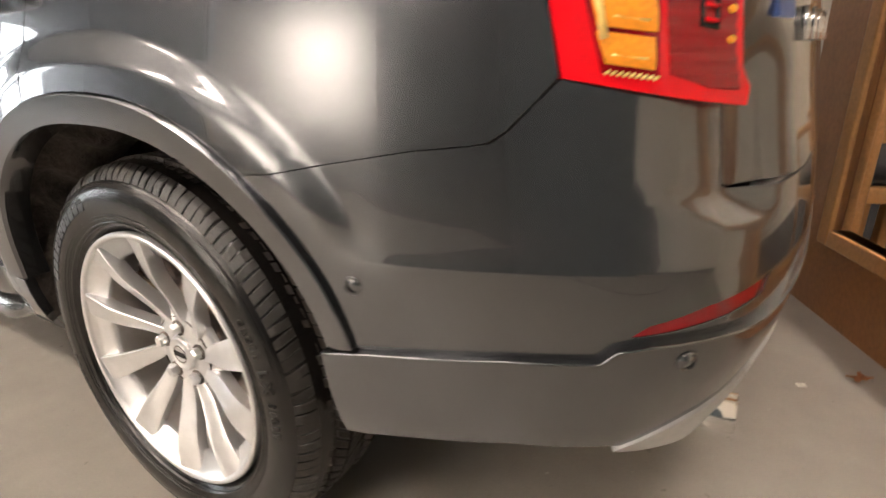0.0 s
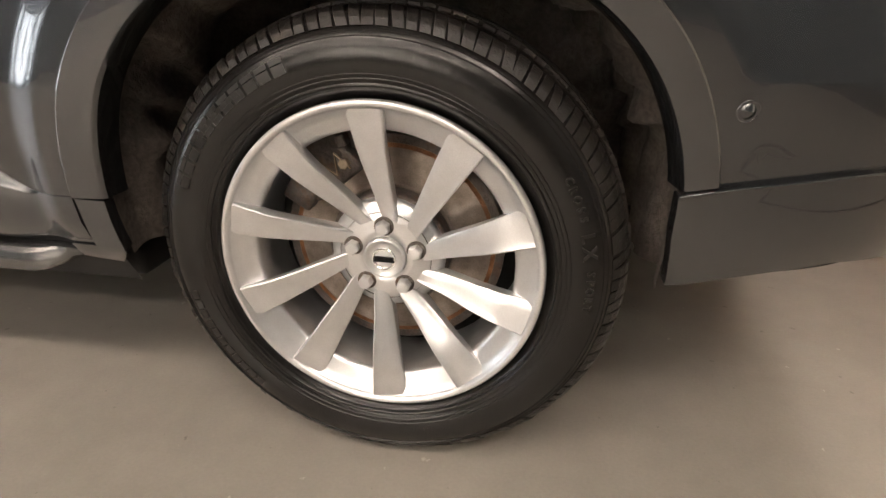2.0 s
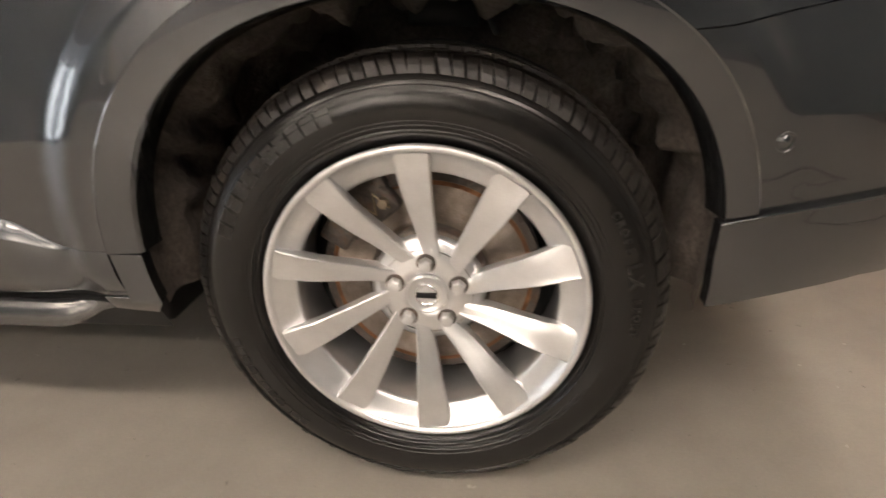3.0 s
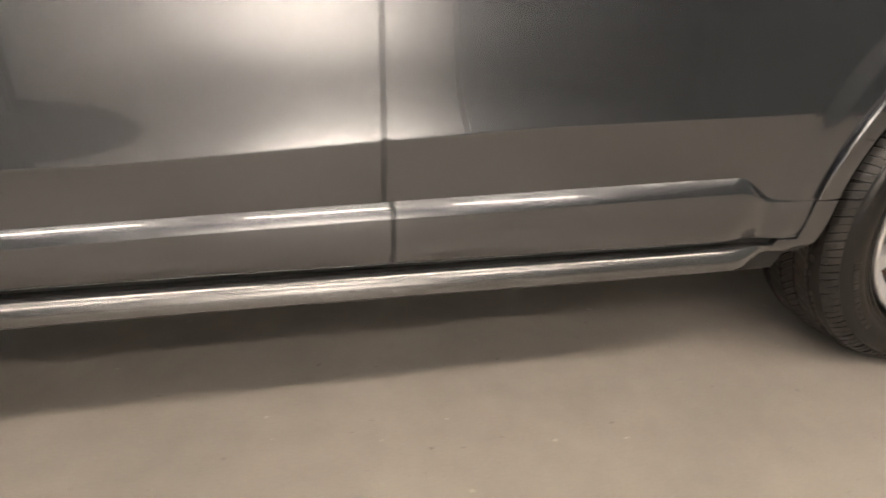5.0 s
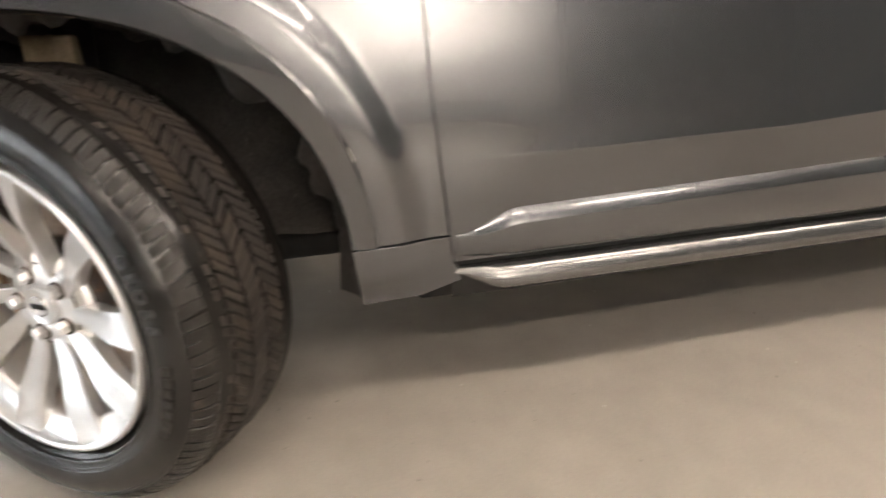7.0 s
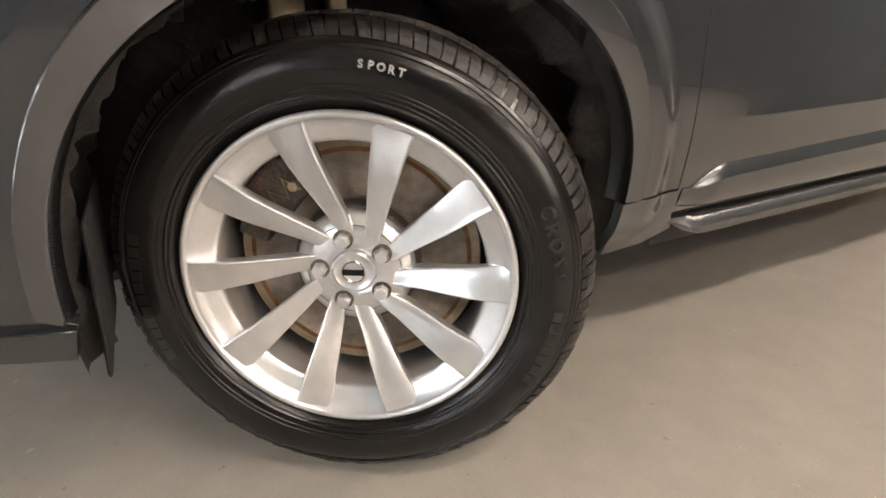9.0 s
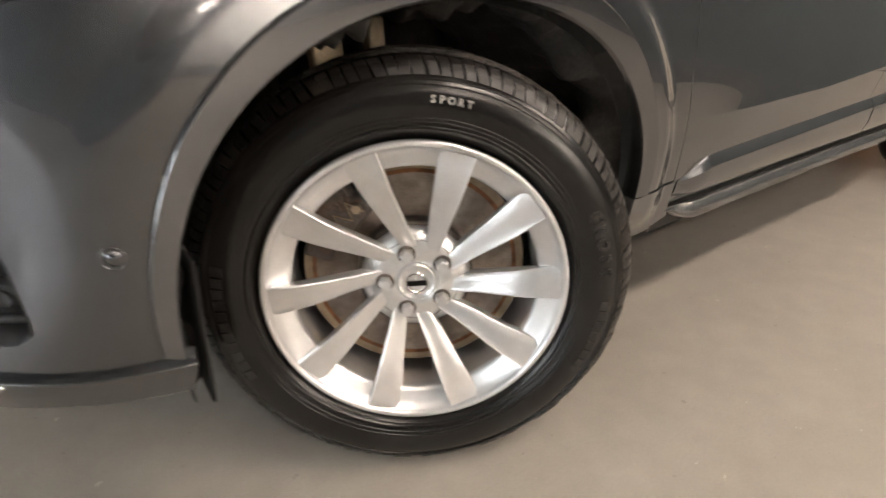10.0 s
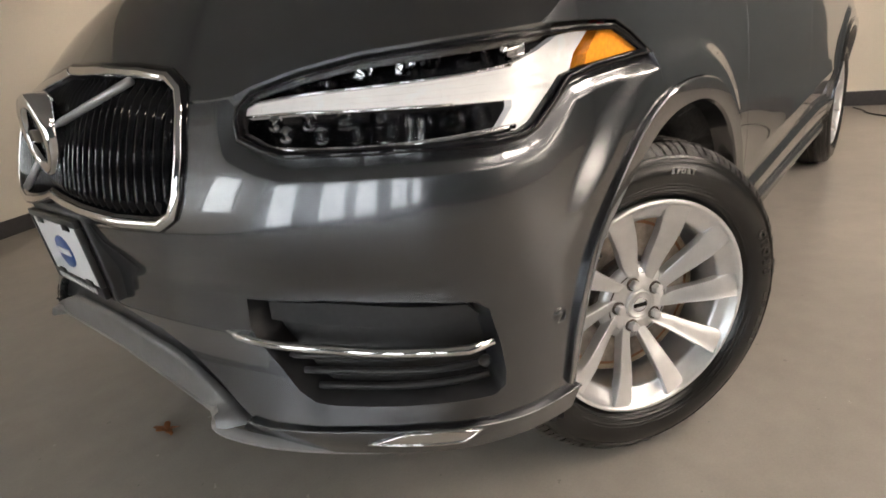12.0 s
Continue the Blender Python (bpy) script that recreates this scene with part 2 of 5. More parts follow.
def merged(*shapes):
    verts, faces = [], []
    for v, f, *rest in shapes:
        o = len(verts)
        verts += list(v)
        faces += [tuple(i + o for i in q) for q in f]
    return verts, faces


def prism(outline, lo, hi):
    """Verts and faces of an (x, z) outline pushed from y = lo to y = hi."""
    n = len(outline)
    verts = [(x, lo, z) for x, z in outline] + [(x, hi, z) for x, z in outline]
    faces = [tuple(range(n)), tuple(range(2 * n - 1, n - 1, -1))]
    faces += [(i, i + n, (i + 1) % n + n, (i + 1) % n) for i in range(n)]
    return verts, faces


# ---- the place ----
def setting(name, data, mat, label="", smooth=False):
    return tagged(part(name, data, mat, smooth=smooth), label, kind="structure")


H = 2.8
setting("floor", boxes([((-5.2, -4.4, -0.12), (7.4, 7.6, 0.0))]), FLOOR, "smooth grey sealed concrete showroom floor")
setting("ceiling", boxes([((-5.2, -4.4, H), (7.4, 7.6, H + 0.12))]), CEIL, "plain grey painted ceiling")


def wall_run(name, a, b, mat, label, lo=0.0, hi=H, thick=0.12):
    """A straight wall from a to b, with its inner face on that line and its thickness to the right of it."""
    a, b = Vector((*a, 0)), Vector((*b, 0))
    d = (b - a).normalized()
    m = Matrix.Translation(a) @ Matrix.Rotation(math.atan2(d.y, d.x), 4, "Z")
    return setting(name, boxes([((0, -thick, lo), ((b - a).length, 0, hi), m)]), mat, label), m, (b - a).length


def baseboard_run(name, a, b, mat, label, high=0.1):
    a, b = Vector((*a, 0)), Vector((*b, 0))
    d = (b - a).normalized()
    m = Matrix.Translation(a) @ Matrix.Rotation(math.atan2(d.y, d.x), 4, "Z")
    setting(name, boxes([((0, 0.002, 0.0), ((b - a).length, 0.014, high), m)], 0.003), mat, label)


FAR_A, FAR_B = (-5.2, 2.55), (1.82, 6.13)       # the wall beyond the car
PART_A, PART_B = (1.82, 6.13), (4.56, 0.677)    # the oak partition behind the car
wall_run("wall_rear", (5.25, -0.45), (5.25, 0.9), WALL, "cream painted wall behind the car")
baseboard_run("baseboard_rear", (5.25, -4.2), (5.25, 0.9), BASE, "dark vinyl baseboard", 0.13)
wall_run("wall_return", (5.25, 0.677), (4.56, 0.677), WALL, "short cream wall beside the oak partition")
FAR_M = (-2.2, 4.079)                          # where the windows of the far corner begin
wall_run("wall_far", FAR_B, FAR_M, WALL, "cream painted wall beyond the car")
baseboard_run("baseboard_far", FAR_B, FAR_A, BASE, "dark vinyl baseboard", 0.13)
# walls with the windows on the camera's side; the one in wall_street is added
def windowed_wall(name, a, b, mat, label, openings, number, outside=None):
    """A wall from a to b with openings (start, end, sill, head) right through it, each with a framed window and
    daylight or added glow outside.
    """
    av, bv = Vector((*a, 0)), Vector((*b, 0))
    d = (bv - av).normalized()
    m = Matrix.Translation(av) @ Matrix.Rotation(math.atan2(d.y, d.x), 4, "Z")
    length, rows, x = (bv - av).length, [], 0.0
    for s, e, lo, hi in openings:
        rows += [((x, -0.14, 0), (s, 0, H), m), ((s, -0.14, 0), (e, 0, lo), m), ((s, -0.14, hi), (e, 0, H), m)]
        x = e
    rows.append(((x, -0.14, 0), (length, 0, H), m))
    setting(name, boxes(rows), mat, label)
    for s, e, lo, hi in openings:
        ob = tagged(new(f"window_{number}"), "tall shop window with dark frame and daylight or added glow outside", kind="structure")
        ob.matrix_basis = m
        w = 0.05
        part("window_frame", boxes([((s, -0.10, lo), (s + w, -0.04, hi)), ((e - w, -0.10, lo), (e, -0.04, hi)), ((s + w, -0.10, lo), (e - w, -0.04, lo + w)), ((s + w, -0.10, hi - w), (e - w, -0.04, hi))], 0.004), BLACK, ob, smooth=False)
        pane = part("pane", boxes([((s + w, -0.074, lo + w), (e - w, -0.068, hi - w))]), CLEAR, ob, smooth=False)
        pane.visible_shadow = False
        number += 1
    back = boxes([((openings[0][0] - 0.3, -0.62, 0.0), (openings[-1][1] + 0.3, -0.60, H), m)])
    setting("backdrop", back, outside or DAY, "plain pale daylight or added glow outside the windows")
    return number


FAR_WINDOWS = [(0.45, 1.15, 1.2, 2.0), (1.95, 2.6, 1.2, 2.0)]
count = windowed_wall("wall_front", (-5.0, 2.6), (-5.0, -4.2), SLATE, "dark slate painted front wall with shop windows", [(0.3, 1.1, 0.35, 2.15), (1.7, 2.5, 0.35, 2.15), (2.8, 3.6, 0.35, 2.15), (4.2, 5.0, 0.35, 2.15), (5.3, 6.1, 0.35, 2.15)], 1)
wall_run("wall_street_front", (-5.0, -4.2), (-2.0, -4.2), SLATE, "dark slate painted side wall")
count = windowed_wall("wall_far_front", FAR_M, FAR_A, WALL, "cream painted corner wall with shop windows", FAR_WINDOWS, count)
count = windowed_wall("wall_street", (-2.0, -4.2), (3.3, -4.2), SLATE, "dark slate painted side wall with an added, unseen window", [(1.2, 4.8, 0.25, 2.5)], count, BRIGHT_SIDE)
wall_run("wall_street_end", (3.3, -4.2), (5.3, -4.2), SLATE, "dark slate painted side wall")
# unseen stretch of the rear wall, coloured dark to darken the doors' reflections
wall_run("wall_side", (5.25, -4.2), (5.25, -0.45), SLATE, "unseen end of the rear wall, made dark for the reflections")
baseboard_run("baseboard_street", (-5.0, -4.2), (5.17, -4.2), BASE, "dark vinyl baseboard", 0.13)

# the oak partition with its window and the waiting room behind
pa, pb = Vector((*PART_B, 0)), Vector((*PART_A, 0))
pd = (pb - pa).normalized()
PM = Matrix.Translation(pa) @ Matrix.Rotation(math.atan2(pd.y, pd.x), 4, "Z")   # x along it, -y the waiting room, +y the car
PLEN = (pb - pa).length
WIN = (0.16, 1.08, 0.30, 2.2)
OAK_END = 1.36
s, e, lo, hi = WIN
setting("wall_partition", boxes([((0, -0.05, 0), (s, 0, H), PM), ((s, -0.05, 0), (e, 0, lo), PM), ((s, -0.05, hi), (e, 0, H), PM), ((e, -0.05, 0), (OAK_END, 0, H), PM)]), OAK, "varnished brown oak partition wall")
setting("wall_partition_plain", boxes([((OAK_END, -0.12, 0), (PLEN, -0.01, H), PM)]), WALL, "cream painted end of the partition wall")
baseboard_run("baseboard_partition", PART_A, PART_B, GREYBASE, "grey vinyl baseboard", 0.09)
opening = tagged(new("window_partition"), "light oak framed interior window to the waiting room", kind="structure")
opening.matrix_basis = PM
w = 0.055
for row in [((s - w, -0.058, lo - w), (s, 0.015, hi + w)), ((e, -0.058, lo - w), (e + w, 0.015, hi + w)), ((s, -0.058, lo - w), (e, 0.015, lo)), ((s, -0.058, hi), (e, 0.015, hi + w))]:
    part("window_frame", boxes([row], 0.006), PINE, opening, smooth=False)
pane = part("pane", boxes([((s, -0.028, lo), (e, -0.022, hi))]), CLEAR, opening, smooth=False)
pane.visible_shadow = False
setting("wall_waiting_room", boxes([((-0.9, -2.0, 0), (4.5, -1.88, H), PM), ((4.4, -1.88, 0), (4.5, -0.12, H), PM)]), WALL, "cream wall of the waiting room")


def waiting_chair(at):
    """Oak chair with a black padded seat and back slats."""
    ob = thing("waiting_chair", "light oak waiting room chair with black fabric seat", "chair", at)
    part("seat", boxes([((-0.25, -0.24, 0.42), (0.25, 0.24, 0.49))], 0.025), FABRIC, ob, "black fabric seat pad")
    part("seat_frame", boxes([((-0.26, -0.25, 0.36), (0.26, 0.25, 0.418))], 0.01), PINE, ob)
    for x in (-0.24, 0.24):
        for y in (-0.23, 0.23):
            top = 0.92 if y > 0 else 0.64
            part("leg", boxes([((x - 0.022, y - 0.022, 0), (x + 0.022, y + 0.022, top))], 0.006), PINE, ob)
        part("armrest", boxes([((x - 0.028, -0.27, 0.642), (x + 0.028, 0.205, 0.672))], 0.01), PINE, ob)
    for z in (0.58, 0.68, 0.78, 0.88):
        part("back_slat", boxes([((-0.215, 0.215, z - 0.03), (0.215, 0.24, z + 0.03))], 0.008), PINE, ob)
    return ob


chair = waiting_chair(PM @ pose(1.44, -0.36, 0, 0, 0, 0))
tagged(chair, group="waiting room chairs")
copy_thing(chair, PM @ pose(2.07, -0.36, 0, 0, 0, 0))
tagged(part("rug", boxes([((-1.2, -0.8, 0.0), (1.2, 0.8, 0.012), PM @ pose(1.5, -1.0, 0))], 0.004), FABRIC), "black carpet under the waiting room chairs", "rug")


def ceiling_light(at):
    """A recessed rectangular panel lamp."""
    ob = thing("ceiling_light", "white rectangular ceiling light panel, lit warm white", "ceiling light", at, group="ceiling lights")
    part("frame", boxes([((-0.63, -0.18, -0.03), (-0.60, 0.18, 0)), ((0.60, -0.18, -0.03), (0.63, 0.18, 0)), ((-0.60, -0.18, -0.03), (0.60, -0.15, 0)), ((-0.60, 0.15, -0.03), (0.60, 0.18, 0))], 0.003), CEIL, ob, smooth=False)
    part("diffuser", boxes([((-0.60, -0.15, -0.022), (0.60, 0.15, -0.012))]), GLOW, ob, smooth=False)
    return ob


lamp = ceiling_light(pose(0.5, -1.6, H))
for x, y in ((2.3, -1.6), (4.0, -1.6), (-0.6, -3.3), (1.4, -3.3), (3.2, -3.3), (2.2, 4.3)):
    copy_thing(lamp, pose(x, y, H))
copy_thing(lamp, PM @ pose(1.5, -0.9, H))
# ---- the car ----
CAR = thing("car", "grey metallic sport utility car parked on the showroom floor", "car")

# the plan of the body at its widest, from the middle of the nose along the driver's side to the middle of the tail
PLAN = [(-0.783, 0.95), (-0.774, 0.74), (-0.742, 0.51), (-0.678, 0.265), (-0.572, 0.078), (-0.425, -0.012), (-0.22, -0.04), (0.1, -0.045), (0.6, -0.035), (1.5, -0.03), (2.4, -0.035), (2.95, -0.04), (3.25, -0.03), (3.49, 0.008), (3.685, 0.076), (3.815, 0.172), (3.885, 0.32), (3.922, 0.56), (3.945, 0.95)]


def spline(points, n=24):
    p = np.array([2 * np.array(points[0]) - points[1], *points, 2 * np.array(points[-1]) - points[-2]], float)
    out = []
    for i in range(1, len(p) - 2):
        a, b, c, d = p[i - 1 : i + 3]
        for k in range(n):
            t = k / n
            out.append(0.5 * (2 * b + (c - a) * t + (2 * a - 5 * b + 4 * c - d) * t * t + (3 * b - a - 3 * c + d) * t**3))
    out.append(p[-2])
    return np.array(out)


def eased(lo, hi, x):
    t = np.clip((x - lo) / (hi - lo), 0, 1)
    return t * t * (3 - 2 * t)


def blurred(values, window):
    pad = np.r_[2 * values[0] - values[window:0:-1], values, 2 * values[-1] - values[-2 : -window - 2 : -1]]
    kernel = np.hanning(2 * window + 1)
    return np.convolve(pad, kernel / kernel.sum(), "valid")


LINE = spline(PLAN)
reach = np.r_[0, np.cumsum(np.linalg.norm(np.diff(LINE, axis=0), axis=1))]
even = np.linspace(0, reach[-1], 600)
LINE = np.stack([blurred(np.interp(even, reach, LINE[:, k]), 14) for k in (0, 1)], 1)
UU = np.r_[0, np.cumsum(np.linalg.norm(np.diff(LINE, axis=0), axis=1))]
middle = int(np.argmin(abs(LINE[:, 0] - 1.5)))
UU = UU - UU[middle] + LINE[middle, 0]          # u runs along the body and equals x at the doors
TANGENT = np.gradient(LINE, UU, axis=0)
TANGENT /= np.linalg.norm(TANGENT, axis=1)[:, None]
INWARD = np.stack([-TANGENT[:, 1], TANGENT[:, 0]], 1)
U0, U1 = float(UU[0]), float(UU[-1])

HEIGHTS = [0.1, 0.2, 0.3, 0.4, 0.5, 0.6, 0.7, 0.8, 0.9, 1.0, 1.1, 1.3, 1.5, 1.7]
SIDE = [0.14, 0.09, 0.045, 0.015, 0.004, 0.0, 0.0, 0.004, 0.012, 0.025, 0.05, 0.13, 0.22, 0.34]
FRONT = [0.20, 0.11, 0.045, 0.008, 0.0, 0.0, 0.006, 0.020, 0.045, 0.095, 0.20, 0.5, 0.8, 1.0]
REAR = [0.25, 0.16, 0.09, 0.04, 0.01, 0.0, 0.01, 0.03, 0.045, 0.06, 0.08, 0.14, 0.22, 0.4]
ZZ = np.arange(0.1, 1.7001, 0.005)
SIDE_D, FRONT_D, REAR_D = (blurred(np.interp(ZZ, HEIGHTS, row), 10) for row in (SIDE, FRONT, REAR))

# wheel arches: middle, half width, height and squareness of the opening and of the flare's outer edge
ARCH_F = dict(x=0.076, z=0.375, a=0.438, b=0.42, n=2.25, fx=0.083, fa=0.472, fb=0.468, left=0.40, right=0.413, legs=(0.382, 0.413))
ARCH_R = dict(x=2.977, z=0.375, a=0.420, b=0.42, n=2.4, fx=2.974, fa=0.472, fb=0.468, left=0.452, right=0.518, legs=(0.452, 0.509))


def rho(arch, u, z):
    """1 on the flare's outer edge of an arch."""
    dx = np.abs(u - arch["fx"]) / arch["fa"]
    dz = np.maximum(z - arch["z"], 0) / arch["fb"]
    return (dx**2.3 + dz**2.3) ** (1 / 2.3)


FOLD_U, FOLD_Z = [0.5, 0.87, 1.3, 1.95, 2.6, 3.45, 3.9], [0.545, 0.545, 0.553, 0.598, 0.62, 0.643, 0.645]


def inset(u, z):
    f, r = 1 - eased(-1.0, -0.35, u), eased(3.45, 4.1, u)
    d = np.interp(z, ZZ, SIDE_D) * (1 - f - r) + np.interp(z, ZZ, FRONT_D) * f + np.interp(z, ZZ, REAR_D) * r
    # the flank turns in below a soft crease that rises towards the tail
    fold = np.interp(u, FOLD_U, FOLD_Z)
    turn = 0.065 * (np.clip(fold - z, 0, 0.13) ** 2 / (np.clip(fold - z, 0, 0.13) + 0.004)) * eased(0.2, 0.6, u) * (1 - eased(3.85, 3.98, u))
    # above the crease the flank is hollow and flares out to it
    hollow = (0.0065 + 0.005 * eased(1.2, 1.65, u)) * eased(0.66, 0.95, u) * (1 - eased(2.30, 2.55, u)) + 0.007 * eased(3.42, 3.50, u) * (1 - eased(3.80, 3.95, u))
    flare_out = np.where(z > fold, np.exp(-np.maximum(z - fold, 0) / 0.045), np.clip(1 - (fold - z) / 0.095, 0, 1))
    return d + turn - hollow * flare_out + f * 0.13 * np.maximum(z - 0.683, 0)


def swell(u, z):
    """The outward blister round the wheel arches."""
    return sum(0.013 * (1 - eased(1.07, 1.19, rho(arch, u, z))) * (1 - eased(0.0, 0.05, 0.36 - z)) * (1 - (1 - eased(0.60, 0.76, z)) * (u > arch["fx"] if arch is ARCH_R else u < arch["fx"])) for arch in (ARCH_F, ARCH_R))


SHIFT_U = [(-1.52, 0.0), (-1.40, -0.045), (-1.30, -0.045), (-1.2, -0.028), (-1.1, -0.013), (-1.02, -0.002), (-0.95, 0.001), (-0.85, 0.010), (-0.70, 0.015), (-0.55, 0.013), (-0.36, 0.008), (-0.20, 0.001), (0.0, -0.007), (0.3, -0.010), (0.8, -0.010), (1.2, -0.010), (1.7, -0.007), (2.0, 0.007), (2.3, 0.014), (2.8, 0.015), (3.0, 0.012), (3.2, 0.008), (3.33, 0.002), (3.5, -0.007), (3.65, -0.012), (3.9, -0.013), (4.3, -0.010), (4.7, 0.0)]
SHIFT_X, SHIFT_D = np.array(SHIFT_U).T


def settled(u, z):
    """Fine fit of the places along and up the body."""
    ends = eased(3.5, 3.85, u) * 0.008 + (1 - eased(-0.95, -0.75, u)) * 0.008
    waist = eased(0.2, 0.7, u) * (1 - eased(2.2, 2.6, u))
    return u + float(np.interp(u, SHIFT_X, SHIFT_D)), z - 0.03 * (1 - waist) * (z - 0.43) - ends


CHIN_Z = np.arange(0.30, 0.90, 0.004)
CHIN_D = blurred(np.interp(CHIN_Z, [0.30, 0.38, 0.405, 0.55, 0.63, 0.735, 0.765], [0.0, 0.016, 0.014, -0.037, -0.042, -0.003, 0.0]), 4)


def chin(u, z):
    """How the front bumper falls back below its ledge and runs forward again to the chin."""
    return float(np.interp(z, CHIN_Z, CHIN_D)) * float(np.interp(u, [-0.80, -0.52, -0.40], [1.0, 0.3, 0.0]))


def skin(u, z, out=0.0):
    """A point of the body's skin, pushed out by a length along the plan's normal."""
    foot = chin(u, z)
    bulge = float(swell(u, z)) + foot
    u, z = settled(u, z)
    x, y, nx, ny = (float(np.interp(u, UU, col)) for col in (LINE[:, 0], LINE[:, 1], INWARD[:, 0], INWARD[:, 1]))
    d = float(inset(u, z)) - out - bulge
    return Vector((x + nx * d, y + ny * d, z))


def skin_normal(u, z):
    e = 0.004
    n = (skin(u + e, z) - skin(u - e, z)).cross(skin(u, z + e) - skin(u, z - e))
    return n.normalized()


def dense(loop, step, closed=True):
    out = []
    n = len(loop)
    for i in range(n if closed else n - 1):
        a, b = Vector(loop[i]), Vector(loop[(i + 1) % n])
        k = max(1, int((b - a).length / step))
        out += [tuple(a.lerp(b, j / k)) for j in range(k)]
    if not closed:
        out.append(tuple(loop[-1]))
    return out


def inside(p, loop):
    x, y, hit = p[0], p[1], False
    for i in range(len(loop)):
        (x0, y0), (x1, y1) = loop[i], loop[i - 1]
        if (y0 > y) != (y1 > y) and x < (x1 - x0) * (y - y0) / (y1 - y0) + x0:
            hit = not hit
    return hit


def offset_loop(loop, d):
    """A (u, z) loop shrunk by d."""
    n, out = len(loop), []
    area = sum(a[0] * b[1] - b[0] * a[1] for a, b in zip(loop, [*loop[1:], loop[0]]))
    s = 1 if area > 0 else -1
    for i in range(n):
        p, q, r = Vector(loop[i - 1]), Vector(loop[i]), Vector(loop[(i + 1) % n])
        a, b = (q - p).normalized(), (r - q).normalized()
        na, nb = Vector((-a.y, a.x)) * s, Vector((-b.y, b.x)) * s
        m = (na + nb)
        m = m / max(0.35, m.length_squared / 2)
        out.append(tuple(q + m * d))
    return out


def panel(loop, out=0.0, step=0.025, deep=0.02, holes=(), gap=0.0015, push=None, lines=()):
    """Verts and faces of a skin panel with a (u, z) outline, with turned-in edges; push(u, z) adds relief."""
    area = sum(a[0] * b[1] - b[0] * a[1] for a, b in zip(loop, [*loop[1:], loop[0]]))
    loop = loop if area > 0 else loop[::-1]
    rings = [dense(loop, step)] + [dense(h, step) for h in holes]
    flat, edges = [], []
    for ring in rings:
        o = len(flat)
        flat += ring
        edges += [(o + i, o + (i + 1) % len(ring)) for i in range(len(ring))]
    lines = list(lines)
    edge = np.array(flat)
    for arch in (ARCH_F, ARCH_R):
        for c in (1.07, 1.10, 1.13, 1.16, 1.19):
            run = []
            for k in range(0, 181):
                w = math.pi * k / 180
                p = (arch["fx"] - arch["fa"] * c * math.copysign(abs(math.cos(w)) ** (2 / 2.3), math.cos(w)), arch["z"] + arch["fb"] * c * math.sin(w) ** (2 / 2.3))
                if inside(p, rings[0]) and not any(inside(p, h) for h in rings[1:]) and np.min(np.abs(edge - p).max(axis=1)) > step * 0.5:
                    if not run or math.dist(run[-1], p) > step * 0.8:
                        run.append(p)
                else:
                    if len(run) > 2:
                        lines.append(run)
                    run = []
            if len(run) > 2:
                lines.append(run)
    for row in lines:
        o, row = len(flat), dense(row, step, False)
        flat += row
        edges += [(o + i, o + i + 1) for i in range(len(row) - 1)]
    us, zs = [p[0] for p in rings[0]], [p[1] for p in rings[0]]
    rim = np.array(flat)
    for u in np.arange(min(us) + step / 2, max(us), step):
        for z in np.arange(min(zs) + step / 2, max(zs), step):
            p = (float(u), float(z))
            if inside(p, rings[0]) and not any(inside(p, h) for h in rings[1:]):
                if np.min(np.abs(rim - p).max(axis=1)) > step * 0.35:
                    flat.append(p)
    got = geometry.delaunay_2d_cdt([Vector(p) for p in flat], edges, [], 1, 1e-6)
    pts = [(float(p[0]), float(p[1])) for p in got[0]]
    tris = []
    for f in got[2]:
        c = (sum(pts[i][0] for i in f) / 3, sum(pts[i][1] for i in f) / 3)
        if inside(c, rings[0]) and not any(inside(c, h) for h in rings[1:]):
            tris.append(tuple(f))
    relief = push or (lambda u, z: 0.0)
    verts = [skin(u, z, out + relief(u, z)) for u, z in pts]
    e, normals = 0.003, []
    for u, z in pts:
        a, b, c, d = (skin(u + du, z + dz, out + relief(u + du, z + dz)) for du, dz in ((e, 0), (-e, 0), (0, e), (0, -e)))
        normals.append((a - b).cross(c - d).normalized())
    count = {}
    for f in tris:
        for a, b in zip(f, (*f[1:], f[0])):
            count[(a, b)] = 1
    border = [(a, b) for a, b in count if (b, a) not in count]
    faces = [f for f in tris]
    for depth0, depth1 in ((0.0, 0.002), (0.002, deep)):
        for a, b in border:
            o = len(verts)
            na, nb = skin_normal(*pts[a]), skin_normal(*pts[b])
            va, vb = verts[a], verts[b]
            mid = Vector((0, 0, 0))
            verts += [va - na * depth0, vb - nb * depth0, vb - nb * depth1, va - na * depth1]
            faces.append((o, o + 3, o + 2, o + 1))
            across = (verts[o + 3] - verts[o]).cross(verts[o + 1] - verts[o]).normalized()
            if depth0 == 0.0:
                normals += [(na + across * 0.5).normalized(), (nb + across * 0.5).normalized(), across, across]
            else:
                normals += [across] * 4
    return verts, faces, normals


def mirrored(ob):
    """The same part on the passenger's side."""
    twin = ob.copy()
    scene.collection.objects.link(twin)
    twin.matrix_basis = Matrix.Translation((0, 1.9, 0)) @ Matrix.Diagonal((1, -1, 1, 1)) @ ob.matrix_basis
    return twin


def both(*args):
    ob = part(*args)
    mirrored(ob)
    return ob


